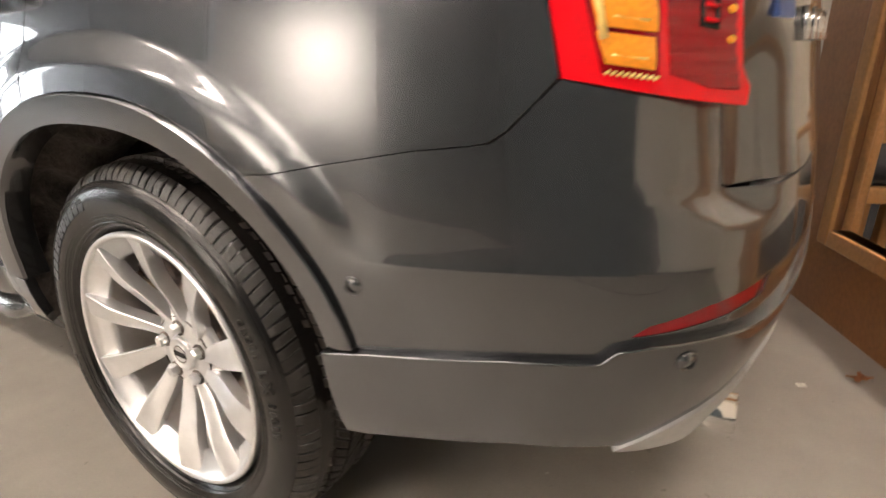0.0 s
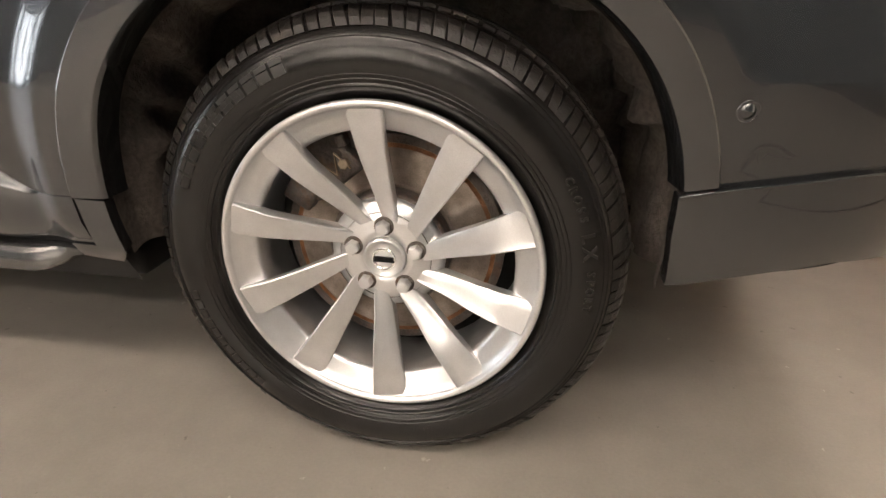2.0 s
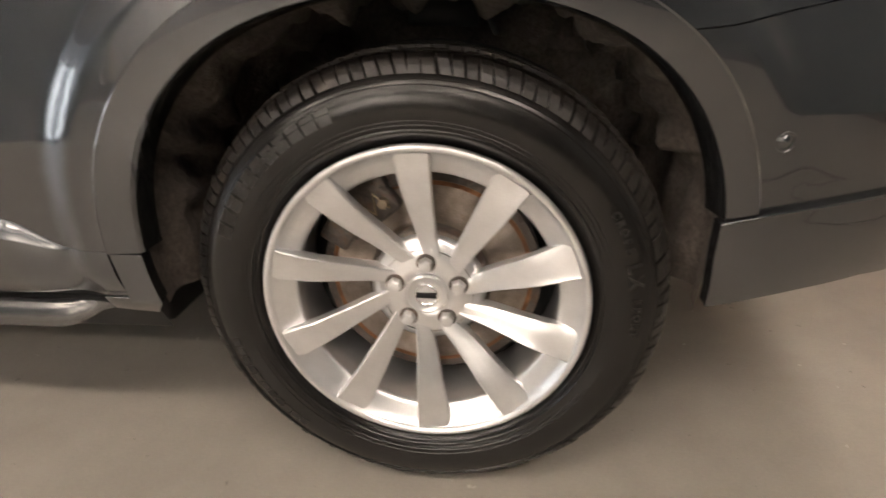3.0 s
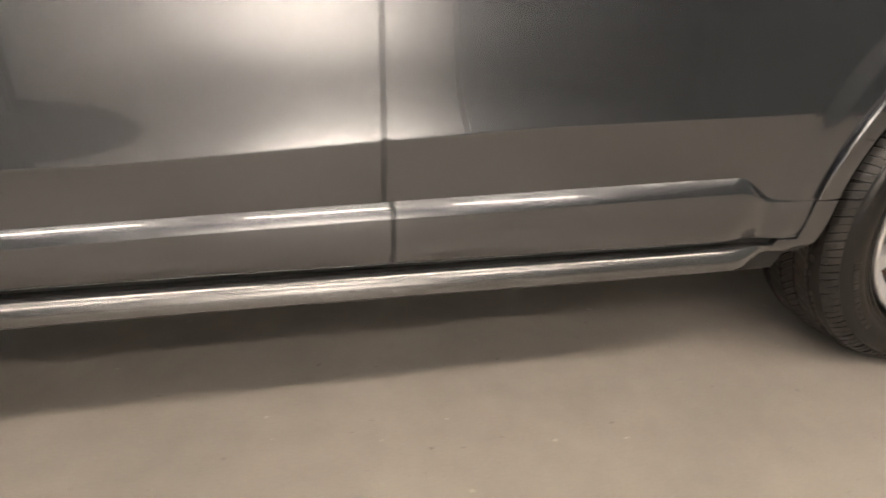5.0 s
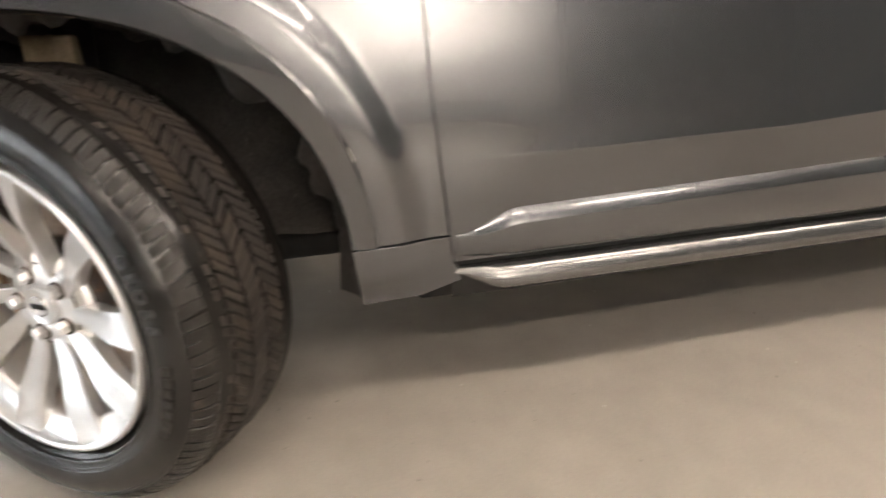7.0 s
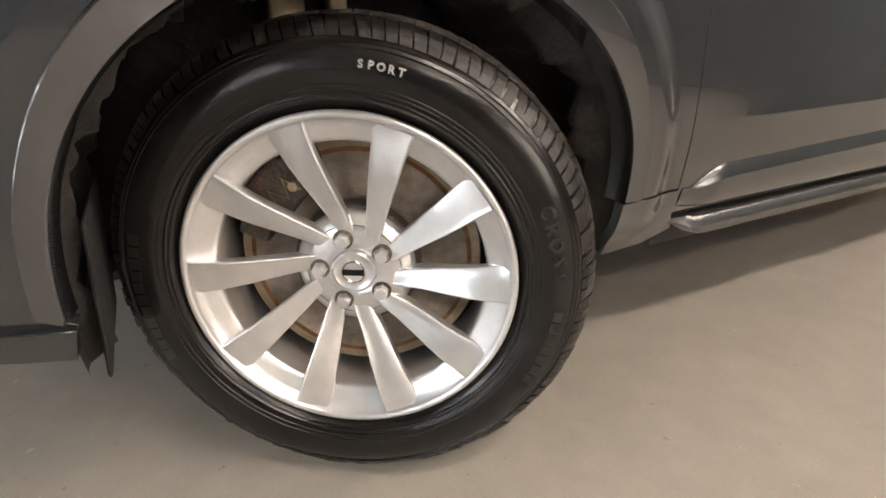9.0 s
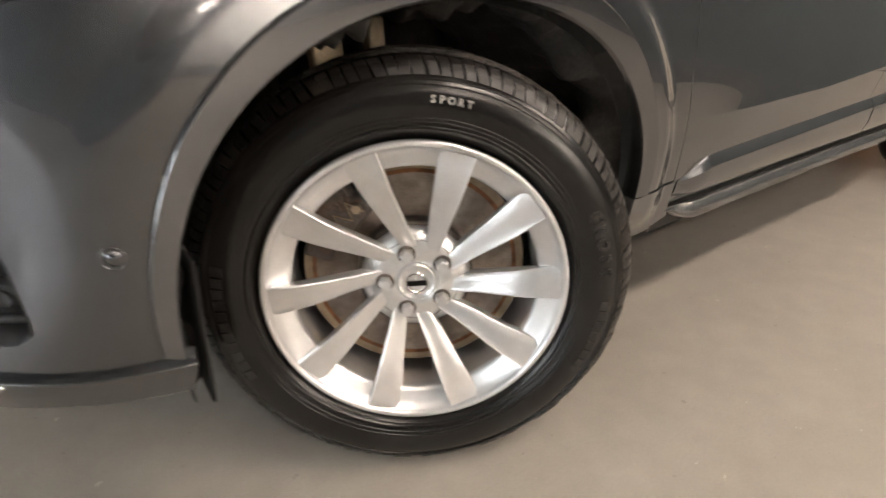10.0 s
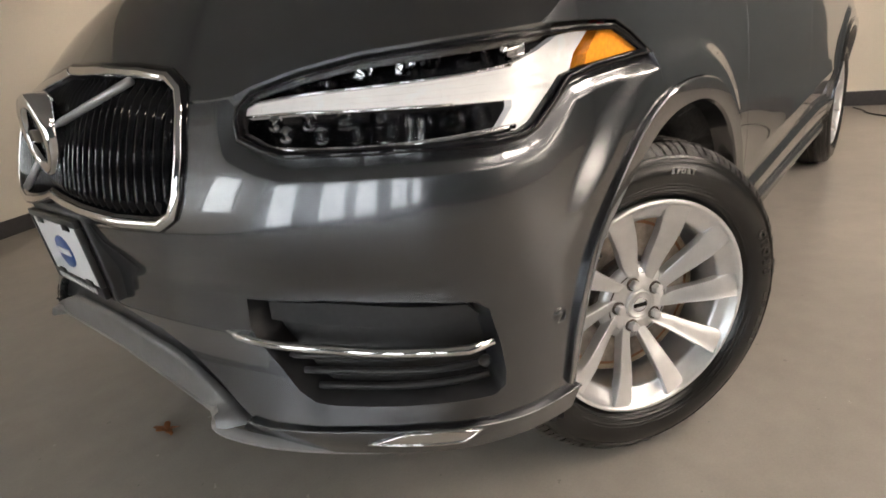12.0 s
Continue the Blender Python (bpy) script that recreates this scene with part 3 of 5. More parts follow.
def arc(arch, which, t0=0.0, t1=1.0, n=40, grow=0.0):
    """(u, z) along an arch from its front leg (0) over the top to its rear leg (1)."""
    x, a, b, e = (arch["x"], arch["a"], arch["b"], arch["n"]) if which == "opening" else (arch["fx"], arch["fa"], arch["fb"], 2.3)
    lo = arch["legs"] if which == "opening" else (arch["left"], arch["right"])
    pts = []
    for k in range(241):
        w = math.pi * (1 - k / 240)
        c, s = math.cos(w), math.sin(w)
        pts.append((x + (a + grow) * math.copysign(abs(c) ** (2 / e), c), arch["z"] + (b + grow) * abs(s) ** (2 / e)))
    pts = [p for p in pts if p[1] >= (lo[0] if p[0] < x else lo[1])]
    pts = [(pts[0][0], lo[0])] + pts + [(pts[-1][0], lo[1])]
    length = np.r_[0, np.cumsum([math.dist(p, q) for p, q in zip(pts, pts[1:])])] 
    at = np.linspace(t0, t1, n) * length[-1]
    return [(float(np.interp(q, length, [p[0] for p in pts])), float(np.interp(q, length, [p[1] for p in pts]))) for q in at]


def where(arch, u=None, z=None, side="left"):
    """The part of the flare's edge at which it comes to a place u or z."""
    pts = arc(arch, "flare", n=400)
    best = min(range(400), key=lambda i: abs((pts[i][0] - u) if u is not None else (pts[i][1] - z)) + (0 if z is None or (pts[i][0] < arch["fx"]) == (side == "left") else 9))
    return best / 399


G = 0.0018  # half of a panel gap
rear_seam = where(ARCH_R, u=2.797)
rear_line = where(ARCH_R, z=0.750, side="right")
front_line = where(ARCH_F, u=-0.055)

REAR_DOOR = [(1.705 + G, 1.10), (1.702 + G, 0.75), (1.700 + G, 0.48), (1.712 + G, 0.362), (2.506, 0.366)] + arc(ARCH_R, "flare", 0, rear_seam, 30, G) + [(2.802 - G, 0.90), (2.835 - G, 0.975), (2.90 - G, 1.10)]
FRONT_DOOR = [(0.652 + G, 1.10), (0.653 + G, 0.80), (0.656 + G, 0.68), (0.666 + G, 0.547), (0.681 + G, 0.411), (0.688 + G, 0.358), (1.712 - G, 0.362), (1.700 - G, 0.48), (1.702 - G, 0.75), (1.705 - G, 1.10)]
FENDER = [(0.652 - G, 1.10), (0.653 - G, 0.80), (0.656 - G, 0.68), (0.666 - G, 0.547), (0.680 - G, 0.414)] + arc(ARCH_F, "flare", front_line, 1, 40, G)[::-1] + [(-0.066, 0.907), (-0.142, 0.947), (-0.195, 0.968), (-0.30, 0.972), (-0.388, 0.973), (-0.344, 1.0), (-0.25, 1.035), (0.0, 1.07), (0.3, 1.09)]
CREASE_F = [(-0.352, 0.380), (-0.402, 0.383), (-0.48, 0.389), (-0.517, 0.394), (-0.567, 0.402), (-0.658, 0.413), (-0.748, 0.413), (-0.848, 0.407), (-0.926, 0.402), (-0.960, 0.408), (-0.993, 0.433), (-1.041, 0.466), (-1.105, 0.502), (-1.179, 0.526), (-1.341, 0.545), (U0 + 0.001, 0.55)]
HEADLIGHT = [(-0.905, 0.903), (-0.90, 0.925), (-0.872, 0.944), (-0.78, 0.955), (-0.671, 0.965), (-0.456, 0.968), (-0.30, 0.968), (-0.201, 0.964), (-0.15, 0.943), (-0.073, 0.906), (-0.15, 0.904), (-0.285, 0.899), (-0.347, 0.89), (-0.384, 0.864), (-0.422, 0.836), (-0.449, 0.827), (-0.495, 0.825), (-0.559, 0.829), (-0.637, 0.834), (-0.719, 0.836), (-0.809, 0.840), (-0.849, 0.852), (-0.896, 0.873)]
FOG = [(-0.946, 0.617), (-0.769, 0.616), (-0.629, 0.614), (-0.552, 0.604), (-0.531, 0.588), (-0.519, 0.53), (-0.515, 0.480), (-0.518, 0.455), (-0.538, 0.443), (-0.653, 0.448), (-0.792, 0.446), (-0.828, 0.449), (-0.857, 0.466), (-0.890, 0.502), (-0.931, 0.536), (-0.950, 0.564)]
GRILLE_EDGE = [(U0 + 0.001, 0.735), (-1.30, 0.738), (-1.18, 0.742), (-1.06, 0.748), (-1.03, 0.765), (-1.018, 0.80), (-1.012, 0.86), (-1.019, 0.935)]
BUMPER_F = arc(ARCH_F, "flare", 0, front_line, 30, G)[::-1] + CREASE_F + GRILLE_EDGE + [(-0.911, 0.936)] + [p for p in HEADLIGHT[:1]] + HEADLIGHT[:9:-1] + [(-0.073, 0.902)]
QUARTER = [(2.802 + G, 0.90), (2.835 + G, 0.975), (2.90 + G, 1.10), (3.655, 1.10), (3.662, 1.02), (3.673, 0.937), (3.687, 0.868), (3.658, 0.837), (3.635, 0.813), (3.616, 0.800), (3.595, 0.796), (3.525, 0.787), (3.44, 0.772), (3.34, 0.754)] + arc(ARCH_R, "flare", rear_seam + 0.002, rear_line, 40, G)[::-1]
CREASE_R = [(3.381, 0.507), (3.45, 0.518), (3.5, 0.523), (3.646, 0.538), (3.754, 0.541), (3.772, 0.558), (3.814, 0.564), (3.898, 0.562), (3.991, 0.560), (4.15, 0.562), (U1 - 0.001, 0.565)]
REFLECTOR = [(3.786, 0.571), (3.808, 0.588), (3.881, 0.605), (3.949, 0.613), (4.01, 0.622), (3.999, 0.594), (3.928, 0.582), (3.85, 0.575), (3.80, 0.571)]
BUMPER_R = [(3.341, 0.7524), (3.44, 0.7704), (3.525, 0.7854), (3.597, 0.7944), (3.618, 0.7984), (3.637, 0.8114), (3.660, 0.8354), (3.6895, 0.8655), (3.770, 0.851), (3.841, 0.841), (3.920, 0.832), (3.921, 0.742), (3.94, 0.735), (4.1, 0.735), (U1 - 0.001, 0.735)] + CREASE_R[:0:-1] + arc(ARCH_R, "flare", rear_line + 0.002, 1, 30, G)[::-1]

# ---- painted panels ----
def near_edge(u, z, loop):
    """Distance of a place from an outline."""
    best = 9.0
    for (a, b), (c, d) in zip(loop, [*loop[1:], loop[0]]):
        k = max(0.0, min(1.0, ((u - a) * (c - a) + (z - b) * (d - b)) / max(1e-9, (c - a) ** 2 + (d - b) ** 2)))
        best = min(best, math.hypot(u - a - k * (c - a), z - b - k * (d - b)))
    return best


def lamp_rim(u, z):
    """The bevel of the bumper round the headlight's lower edge."""
    if not (-0.97 < u < -0.05 and z > 0.79):
        return 0.0
    return -0.014 * (1 - float(eased(0.0, 0.032, 0.0 if inside((u, z), HEADLIGHT) else near_edge(u, z, HEADLIGHT))))


def corner_facet(u, z):
    """The flat facet under the tail light, with its crisp vertical edge and the ledge below it."""
    foot = float(np.interp(u, [3.774, 3.80, 3.837, 3.909], [0.762, 0.744, 0.727, 0.705]))
    return -0.2 * max(u - 3.774, 0.0) * float(eased(foot - 0.012, foot + 0.022, z)) * float(1 - eased(3.925, 4.02, u))



def crease_lines(u0, u1):
    """Two rows of points just above and just below the crease of the flank."""
    rows = []
    for away in (0.0035, -0.0035):
        row = []
        for u in np.linspace(u0, u1, 40):
            z = float(np.interp(u, FOLD_U, FOLD_Z))
            for _ in range(4):
                v, w = settled(float(u), z)
                z += float(np.interp(v, FOLD_U, FOLD_Z)) - w
            row.append((float(u), z + away))
        rows.append(row)
    return rows


rim_lines, run = [], []
for away in (0.008, 0.016, 0.024, 0.032):
    for q in dense(offset_loop(HEADLIGHT, -away), 0.008):
        if inside(q, BUMPER_F) and near_edge(*q, BUMPER_F) > 0.006 and abs(near_edge(*q, HEADLIGHT) - away) < 0.003:
            run.append(q)
        elif run:
            rim_lines, run = rim_lines + [run], []
    rim_lines, run = rim_lines + [run], []
rim_lines = [r for r in rim_lines if len(r) > 2]
both("rear_door", panel(REAR_DOOR, step=0.018, lines=crease_lines(1.715, 2.44)), PAINT, CAR, "grey metallic rear door")
both("front_door", panel(FRONT_DOOR, step=0.018, lines=crease_lines(0.69, 1.69)), PAINT, CAR, "grey metallic front door")
both("front_fender", panel(FENDER), PAINT, CAR, "grey metallic front fender")
both("quarter_panel", panel(QUARTER), PAINT, CAR, "grey metallic rear quarter panel")
both("front_bumper", panel(BUMPER_F, holes=[FOG], step=0.013, push=lamp_rim, lines=rim_lines), PAINT, CAR, "grey metallic front bumper")
both("rear_bumper", panel(BUMPER_R, holes=[REFLECTOR], step=0.016, push=corner_facet, lines=crease_lines(3.46, 3.765) + [[(3.774, 0.846), (3.774, 0.80), (3.776, 0.768), (3.80, 0.746), (3.837, 0.729), (3.905, 0.708)]]), PAINT, CAR, "grey metallic rear bumper")


def flare(arch):
    """The raised lip round a wheel opening."""
    n = 90
    inner, outer = arc(arch, "opening", n=n), arc(arch, "flare", n=n)
    verts = []
    for (ui, zi), (uo, zo) in zip(inner, outer):
        mid = ((ui + uo) / 2, (zi + zo) / 2)
        near = (ui * 0.93 + uo * 0.07, zi * 0.93 + zo * 0.07)
        edge = (ui * 0.06 + uo * 0.94, zi * 0.06 + zo * 0.94)
        verts += [skin(ui, zi, -0.045), skin(ui, zi, -0.003), skin(*near, 0.0035), skin(*mid, 0.0070), skin(*edge, 0.0095), skin(uo, zo, 0.0075), skin(uo, zo, -0.012)]
    return verts, grid_faces(n, 7)


for arch in (ARCH_F, ARCH_R):
    sharp(both("wheel_arch_flare", flare(arch), PAINT, CAR, "grey painted wheel arch flare"), 28)

# lower body
both("fender_lower_trim", panel([(0.513, 0.409), (0.679, 0.410), (0.685, 0.358), (0.702, 0.320), (0.63, 0.296), (0.523, 0.290)], out=0.004), PAINT, CAR)
both("sill_end_trim", panel([(2.508, 0.448), (2.556, 0.448), (2.553, 0.352), (2.53, 0.325), (2.46, 0.333), (2.46, 0.362), (2.505, 0.362)], out=0.004), PAINT, CAR)
LOWER_R = CREASE_R[0:] + [(U1 - 0.001, 0.465), (4.1, 0.463), (4.03, 0.455), (3.96, 0.440), (3.895, 0.418), (3.805, 0.386), (3.79, 0.390), (3.65, 0.396), (3.54, 0.384), (3.47, 0.374), (3.43, 0.366), (3.396, 0.363), (3.384, 0.45)]
both("rear_lower_bumper", panel([(u, z - 0.002) if i < len(CREASE_R) else (u, z) for i, (u, z) in enumerate(LOWER_R)], out=0.009), PAINT, CAR, "grey painted lower rear bumper")
both("rear_skid_plate", panel([(3.796, 0.379), (3.805, 0.383), (3.895, 0.415), (3.96, 0.437), (4.03, 0.452), (4.1, 0.460), (U1 - 0.001, 0.462), (U1 - 0.001, 0.335), (4.05, 0.335), (3.955, 0.345), (3.874, 0.362)], out=0.014), SATIN, CAR, "satin silver rear skid plate")
LOWER_F = [(u, z - 0.003) for u, z in CREASE_F[:10]] + [(-0.985, 0.378), (-0.985, 0.330), (-0.873, 0.338), (-0.761, 0.353), (-0.675, 0.356), (-0.591, 0.350), (-0.519, 0.346), (-0.449, 0.338), (-0.365, 0.330)]
both("front_lower_bumper", panel(LOWER_F, out=0.009), PAINT, CAR, "grey painted lower front bumper")


def edge_bead(points):
    """The rounded upper edge of a lower bumper panel."""
    return tube([skin(u, z - 0.004, 0.0085) for u, z in dense(points, 0.012, False)], 0.0026, 10)


both("bumper_edge", edge_bead(CREASE_R), PAINT, CAR, "rounded edge of the lower rear bumper")
both("bumper_edge", edge_bead(CREASE_F[:10]), PAINT, CAR, "rounded edge of the lower front bumper")


def door_moulding(u0, u1, front_end, rear_end):
    """The raised strip along the foot of a door, with its bright bevelled top."""
    n, verts = 60, []
    for i in range(n):
        u = u0 + (u1 - u0) * i / (n - 1)
        top = 0.452 + (u - 0.8) * (0.497 - 0.452) / 1.52
        if front_end:
            top = top - (top - 0.412) * (1 - float(eased(0.70, 0.80, u)))
        if rear_end:
            top = top - (top - 0.450) * float(eased(2.33, 2.43, u))
        rise = 0.020
        if front_end:
            rise *= float(eased(0.69, 0.79, u)) * 0.9 + 0.1
        if rear_end:
            rise *= (1 - float(eased(2.33, 2.44, u))) * 0.9 + 0.1
        low = 0.366
        bev = top - 0.024 * (rise / 0.02)
        verts += [skin(u, top, -0.004), skin(u, top, 0.0008), skin(u, bev + 0.001, rise - 0.001), skin(u, bev - 0.003, rise), skin(u, (bev + low) / 2, rise + 0.001), skin(u, low + 0.006, rise - 0.002), skin(u, low, rise - 0.006), skin(u, low, -0.006)]
    return verts, grid_faces(n, 8)


sharp(both("door_moulding", door_moulding(0.692, 1.709, True, False), PAINT, CAR, "grey painted lower door moulding"), 30)
sharp(both("door_moulding", door_moulding(1.716, 2.50, False, True), PAINT, CAR, "grey painted lower door moulding"), 30)


def sill_bar():
    n, verts = 80, []
    for i in range(n):
        u = 0.686 + (2.46 - 0.686) * i / (n - 1)
        k = float(eased(0.686, 0.78, u)) * (1 - float(eased(2.37, 2.46, u)))
        top, low = 0.339 + 0.003 * (u - 0.7) / 1.76, 0.335 - 0.030 * k
        q = 0.12 + 0.88 * k
        verts += [skin(u, top + 0.006, -0.02), skin(u, top + 0.004, 0.012 * q), skin(u, top, 0.018 * q), skin(u, (top + low) / 2 + 0.004 * q, 0.030 * q), skin(u, low + 0.004 * q, 0.038 * q), skin(u, low, 0.038 * q), skin(u, low - 0.004 * q, 0.032 * q), skin(u, low - 0.012, -0.02)]
    return verts, grid_faces(n, 8)


sharp(both("sill_trim", sill_bar(), SILL, CAR, "satin grey sill trim bar"), 40)


def band(lo, hi, out, u0=0.5, u1=2.55, n=60):
    verts = []
    for i in range(n):
        u = u0 + (u1 - u0) * i / (n - 1)
        verts += [skin(u, hi, out), skin(u, lo, out)]
    return verts, grid_faces(n, 2)


both("sill_inner", band(0.27, 0.37, -0.012, 0.69, 2.52), SEAL, CAR)


# ---- inner shell, floor and wheel wells ----
def shell():
    us, zs = np.arange(U0, U1, 0.03), np.arange(0.36, 1.10, 0.03)
    verts = [skin(float(u), float(z), -0.028) for u in us for z in zs]
    faces = []
    for i in range(len(us) - 1):
        for j in range(len(zs) - 1):
            u, z = us[i] + 0.015, zs[j] + 0.015
            if rho(ARCH_F, u, z) > 1.04 and rho(ARCH_R, u, z) > 1.04 and not inside((u, z), [(-0.95, 0.42), (-0.5, 0.42), (-0.5, 0.66), (-0.95, 0.66)]) and not (-0.95 < u < -0.03 and z > 0.81) and not (u < -0.02 and z > 0.80) and not (u < -0.88 and z < 0.62) and not (u < -1.0 and z > 0.7) and not (u > 3.6 and z > 0.60):
                k = len(zs)
                faces.append((i * k + j, i * k + j + 1, (i + 1) * k + j + 1, (i + 1) * k + j))
    return verts, faces


# dark backing added so that the panel gaps look black
both("inner_shell", shell(), DARK, CAR)
part("underbody", boxes([((-0.55, 0.45, 0.24), (3.55, 1.45, 0.30)), ((0.62, 0.09, 0.25), (2.50, 1.81, 0.31)), ((3.46, 0.30, 0.40), (3.74, 1.60, 0.44)), ((-0.55, 0.2, 0.30), (-0.40, 1.7, 0.34))], 0.01), DARK, CAR, "dark underbody")


def wheel_well(arch, seed, lo):
    """Felt liner inside an arch: a wavy barrel and its inner wall."""
    n, m = 110, 24
    rim = arc(arch, "opening", n=n, grow=0.008)
    rim = [(rim[0][0], lo)] + rim + [(rim[-1][0], lo)]
    verts = []
    for i, (u, z) in enumerate(rim):
        base = skin(u, z, -0.010)
        for j in range(m):
            y = base.y + j * 0.019
            w = 0.013 * math.sin(j * 0.45 + seed) + 0.022 * noise.noise(Vector((i * 0.145, j * 0.3, seed)))
            w += 0.012 * (0.5 - abs(noise.noise(Vector((i * 0.24 + 0.12 * j, seed * 3.0, j * 0.06)))) * 2.2)
            w *= min(1.0, j / 4)
            dx, dz = u - arch["x"], z - 0.33
            l = max(0.1, math.hypot(dx, dz))
            verts.append(Vector((base.x + dx / l * w * 1.6, y, z + dz / l * w * 1.6)))
    k = len(rim)
    faces = grid_faces(k, m)
    o = len(verts)
    verts.append(Vector((arch["x"], -0.03 + m * 0.019, 0.35)))
    faces += [(o, i * m + m - 1, (i + 1) * m + m - 1) for i in range(k - 1)]
    return verts, faces


both("wheel_well_liner", wheel_well(ARCH_F, 3, 0.285), LINER_SHADED, CAR, "black felt wheel well liner")
both("wheel_well_liner", wheel_well(ARCH_R, 7, 0.345), LINER_LIT, CAR, "dusty black felt wheel well liner")
# ---- wheels ----
TYRE = [(0.236, 0.028), (0.2455, 0.02), (0.2515, 0.013), (0.257, 0.005), (0.265, -0.004), (0.278, -0.01), (0.295, -0.014), (0.312, -0.013), (0.326, -0.008), (0.337, 0.0), (0.3385, 0.003), (0.347, 0.008), (0.355, 0.017), (0.3605, 0.028), (0.3635, 0.05), (0.365, 0.1), (0.3645, 0.15), (0.3625, 0.19), (0.356, 0.208), (0.346, 0.222), (0.33, 0.234), (0.3, 0.238), (0.27, 0.228), (0.24, 0.21)]
RIM = [(0.236, 0.022), (0.2452, 0.018), (0.2485, 0.012), (0.2499, 0.004), (0.2485, -0.002), (0.2456, -0.0035), (0.2404, -0.002), (0.2384, 0.002), (0.2365, 0.006), (0.225, 0.0135), (0.211, 0.022), (0.207, 0.0245), (0.2045, 0.028), (0.204, 0.036), (0.206, 0.06), (0.210, 0.11), (0.2188, 0.17), (0.2284, 0.205), (0.238, 0.21)]

# the rim's lip stands proud of the hub; the tyre follows it
PROUD = 0.016
SUNK = 0.0135          # how deep the hub lies behind the spokes' outer ends
TYRE = [((r * 0.986 if r > 0.262 else r * 0.982), y - PROUD) for r, y in TYRE]
RIM = [(r * 0.982, y - PROUD) for r, y in RIM]


def tread_blocks():
    """Rows of small blocks round the tread, of uneven lengths, with shoulder lugs that run onto the sidewall."""
    rng = random.Random(4)
    verts, faces = [], []
    rows = [(0.016, 0.052, 0.3612, 118, 0.006), (0.0555, 0.089, 0.3650, 112, 0.014), (0.0925, 0.128, 0.3655, 112, -0.014), (0.1315, 0.166, 0.3650, 112, 0.014), (0.1695, 0.206, 0.3612, 118, 0.006)]
    for y0, y1, r, n, lean in rows:
        a = rng.random()
        for i in range(n):
            w = 2 * math.pi / n
            g = w * rng.choice((0.05, 0.08, 0.22))
            tall = rng.uniform(-0.0012, 0.0006)
            a0, a1 = a + i * w + g, a + (i + 1) * w
            low = r - 0.006
            corners = []
            for k, (rr, s) in enumerate(((low, 0.0), (r + 0.0035 + tall, 0.0016))):
                for ang, y, tip in ((a0, y0, 1), (a1, y0, 1), (a1, y1, -1), (a0, y1, -1)):
                    ang2 = ang + tip * lean / r + (s / r if ang == a0 else -s / r)
                    drop = 0.0
                    if y0 < 0.03 and y == y0:
                        drop = 0.011
                    if y1 > 0.2 and y == y1:
                        drop = 0.011
                    yy = y + s * tip
                    corners.append(((rr - drop) * 0.986 * math.cos(ang2), yy - PROUD, (rr - drop) * 0.986 * math.sin(ang2)))
            o = len(verts)
            verts += corners
            faces += [(o + 4, o + 5, o + 6, o + 7), (o, o + 1, o + 5, o + 4), (o + 1, o + 2, o + 6, o + 5), (o + 2, o + 3, o + 7, o + 6), (o + 3, o, o + 4, o + 7)]
    blocks, verts, faces = (verts, faces), [], []
    # lugs that wrap the shoulder, down onto the sidewall
    prof = [(0.3375, 0.0), (0.3465, 0.0065), (0.3545, 0.0150), (0.3600, 0.0260)]
    for i in range(118):
        w = 2 * math.pi / 118
        a0 = i * w + rng.uniform(0.0, 0.12) * w
        a1 = a0 + w * rng.uniform(0.74, 0.92)
        slant = rng.choice((0.004, 0.007, 0.010))
        first, grow = rng.choice((0, 0, 1, 2)), rng.uniform(0.0008, 0.0026)
        o = len(verts)
        for k, (r, y) in enumerate(prof):
            up = 0.0003 if k <= first else grow
            for a, s in ((a0, 0.0), (a0 + 0.003, up), (a1 - 0.003, up), (a1, 0.0)):
                a += slant * (k - 1.5)
                verts.append(((r + s * 0.75) * 0.986 * math.cos(a), y - s * 0.65 - PROUD, (r + s * 0.75) * 0.986 * math.sin(a)))
        faces += [(o + 4 * k + j, o + 4 * k + j + 1, o + 4 * k + j + 5, o + 4 * k + j + 4) for k in range(3) for j in range(3)]
    return blocks, (verts, faces)


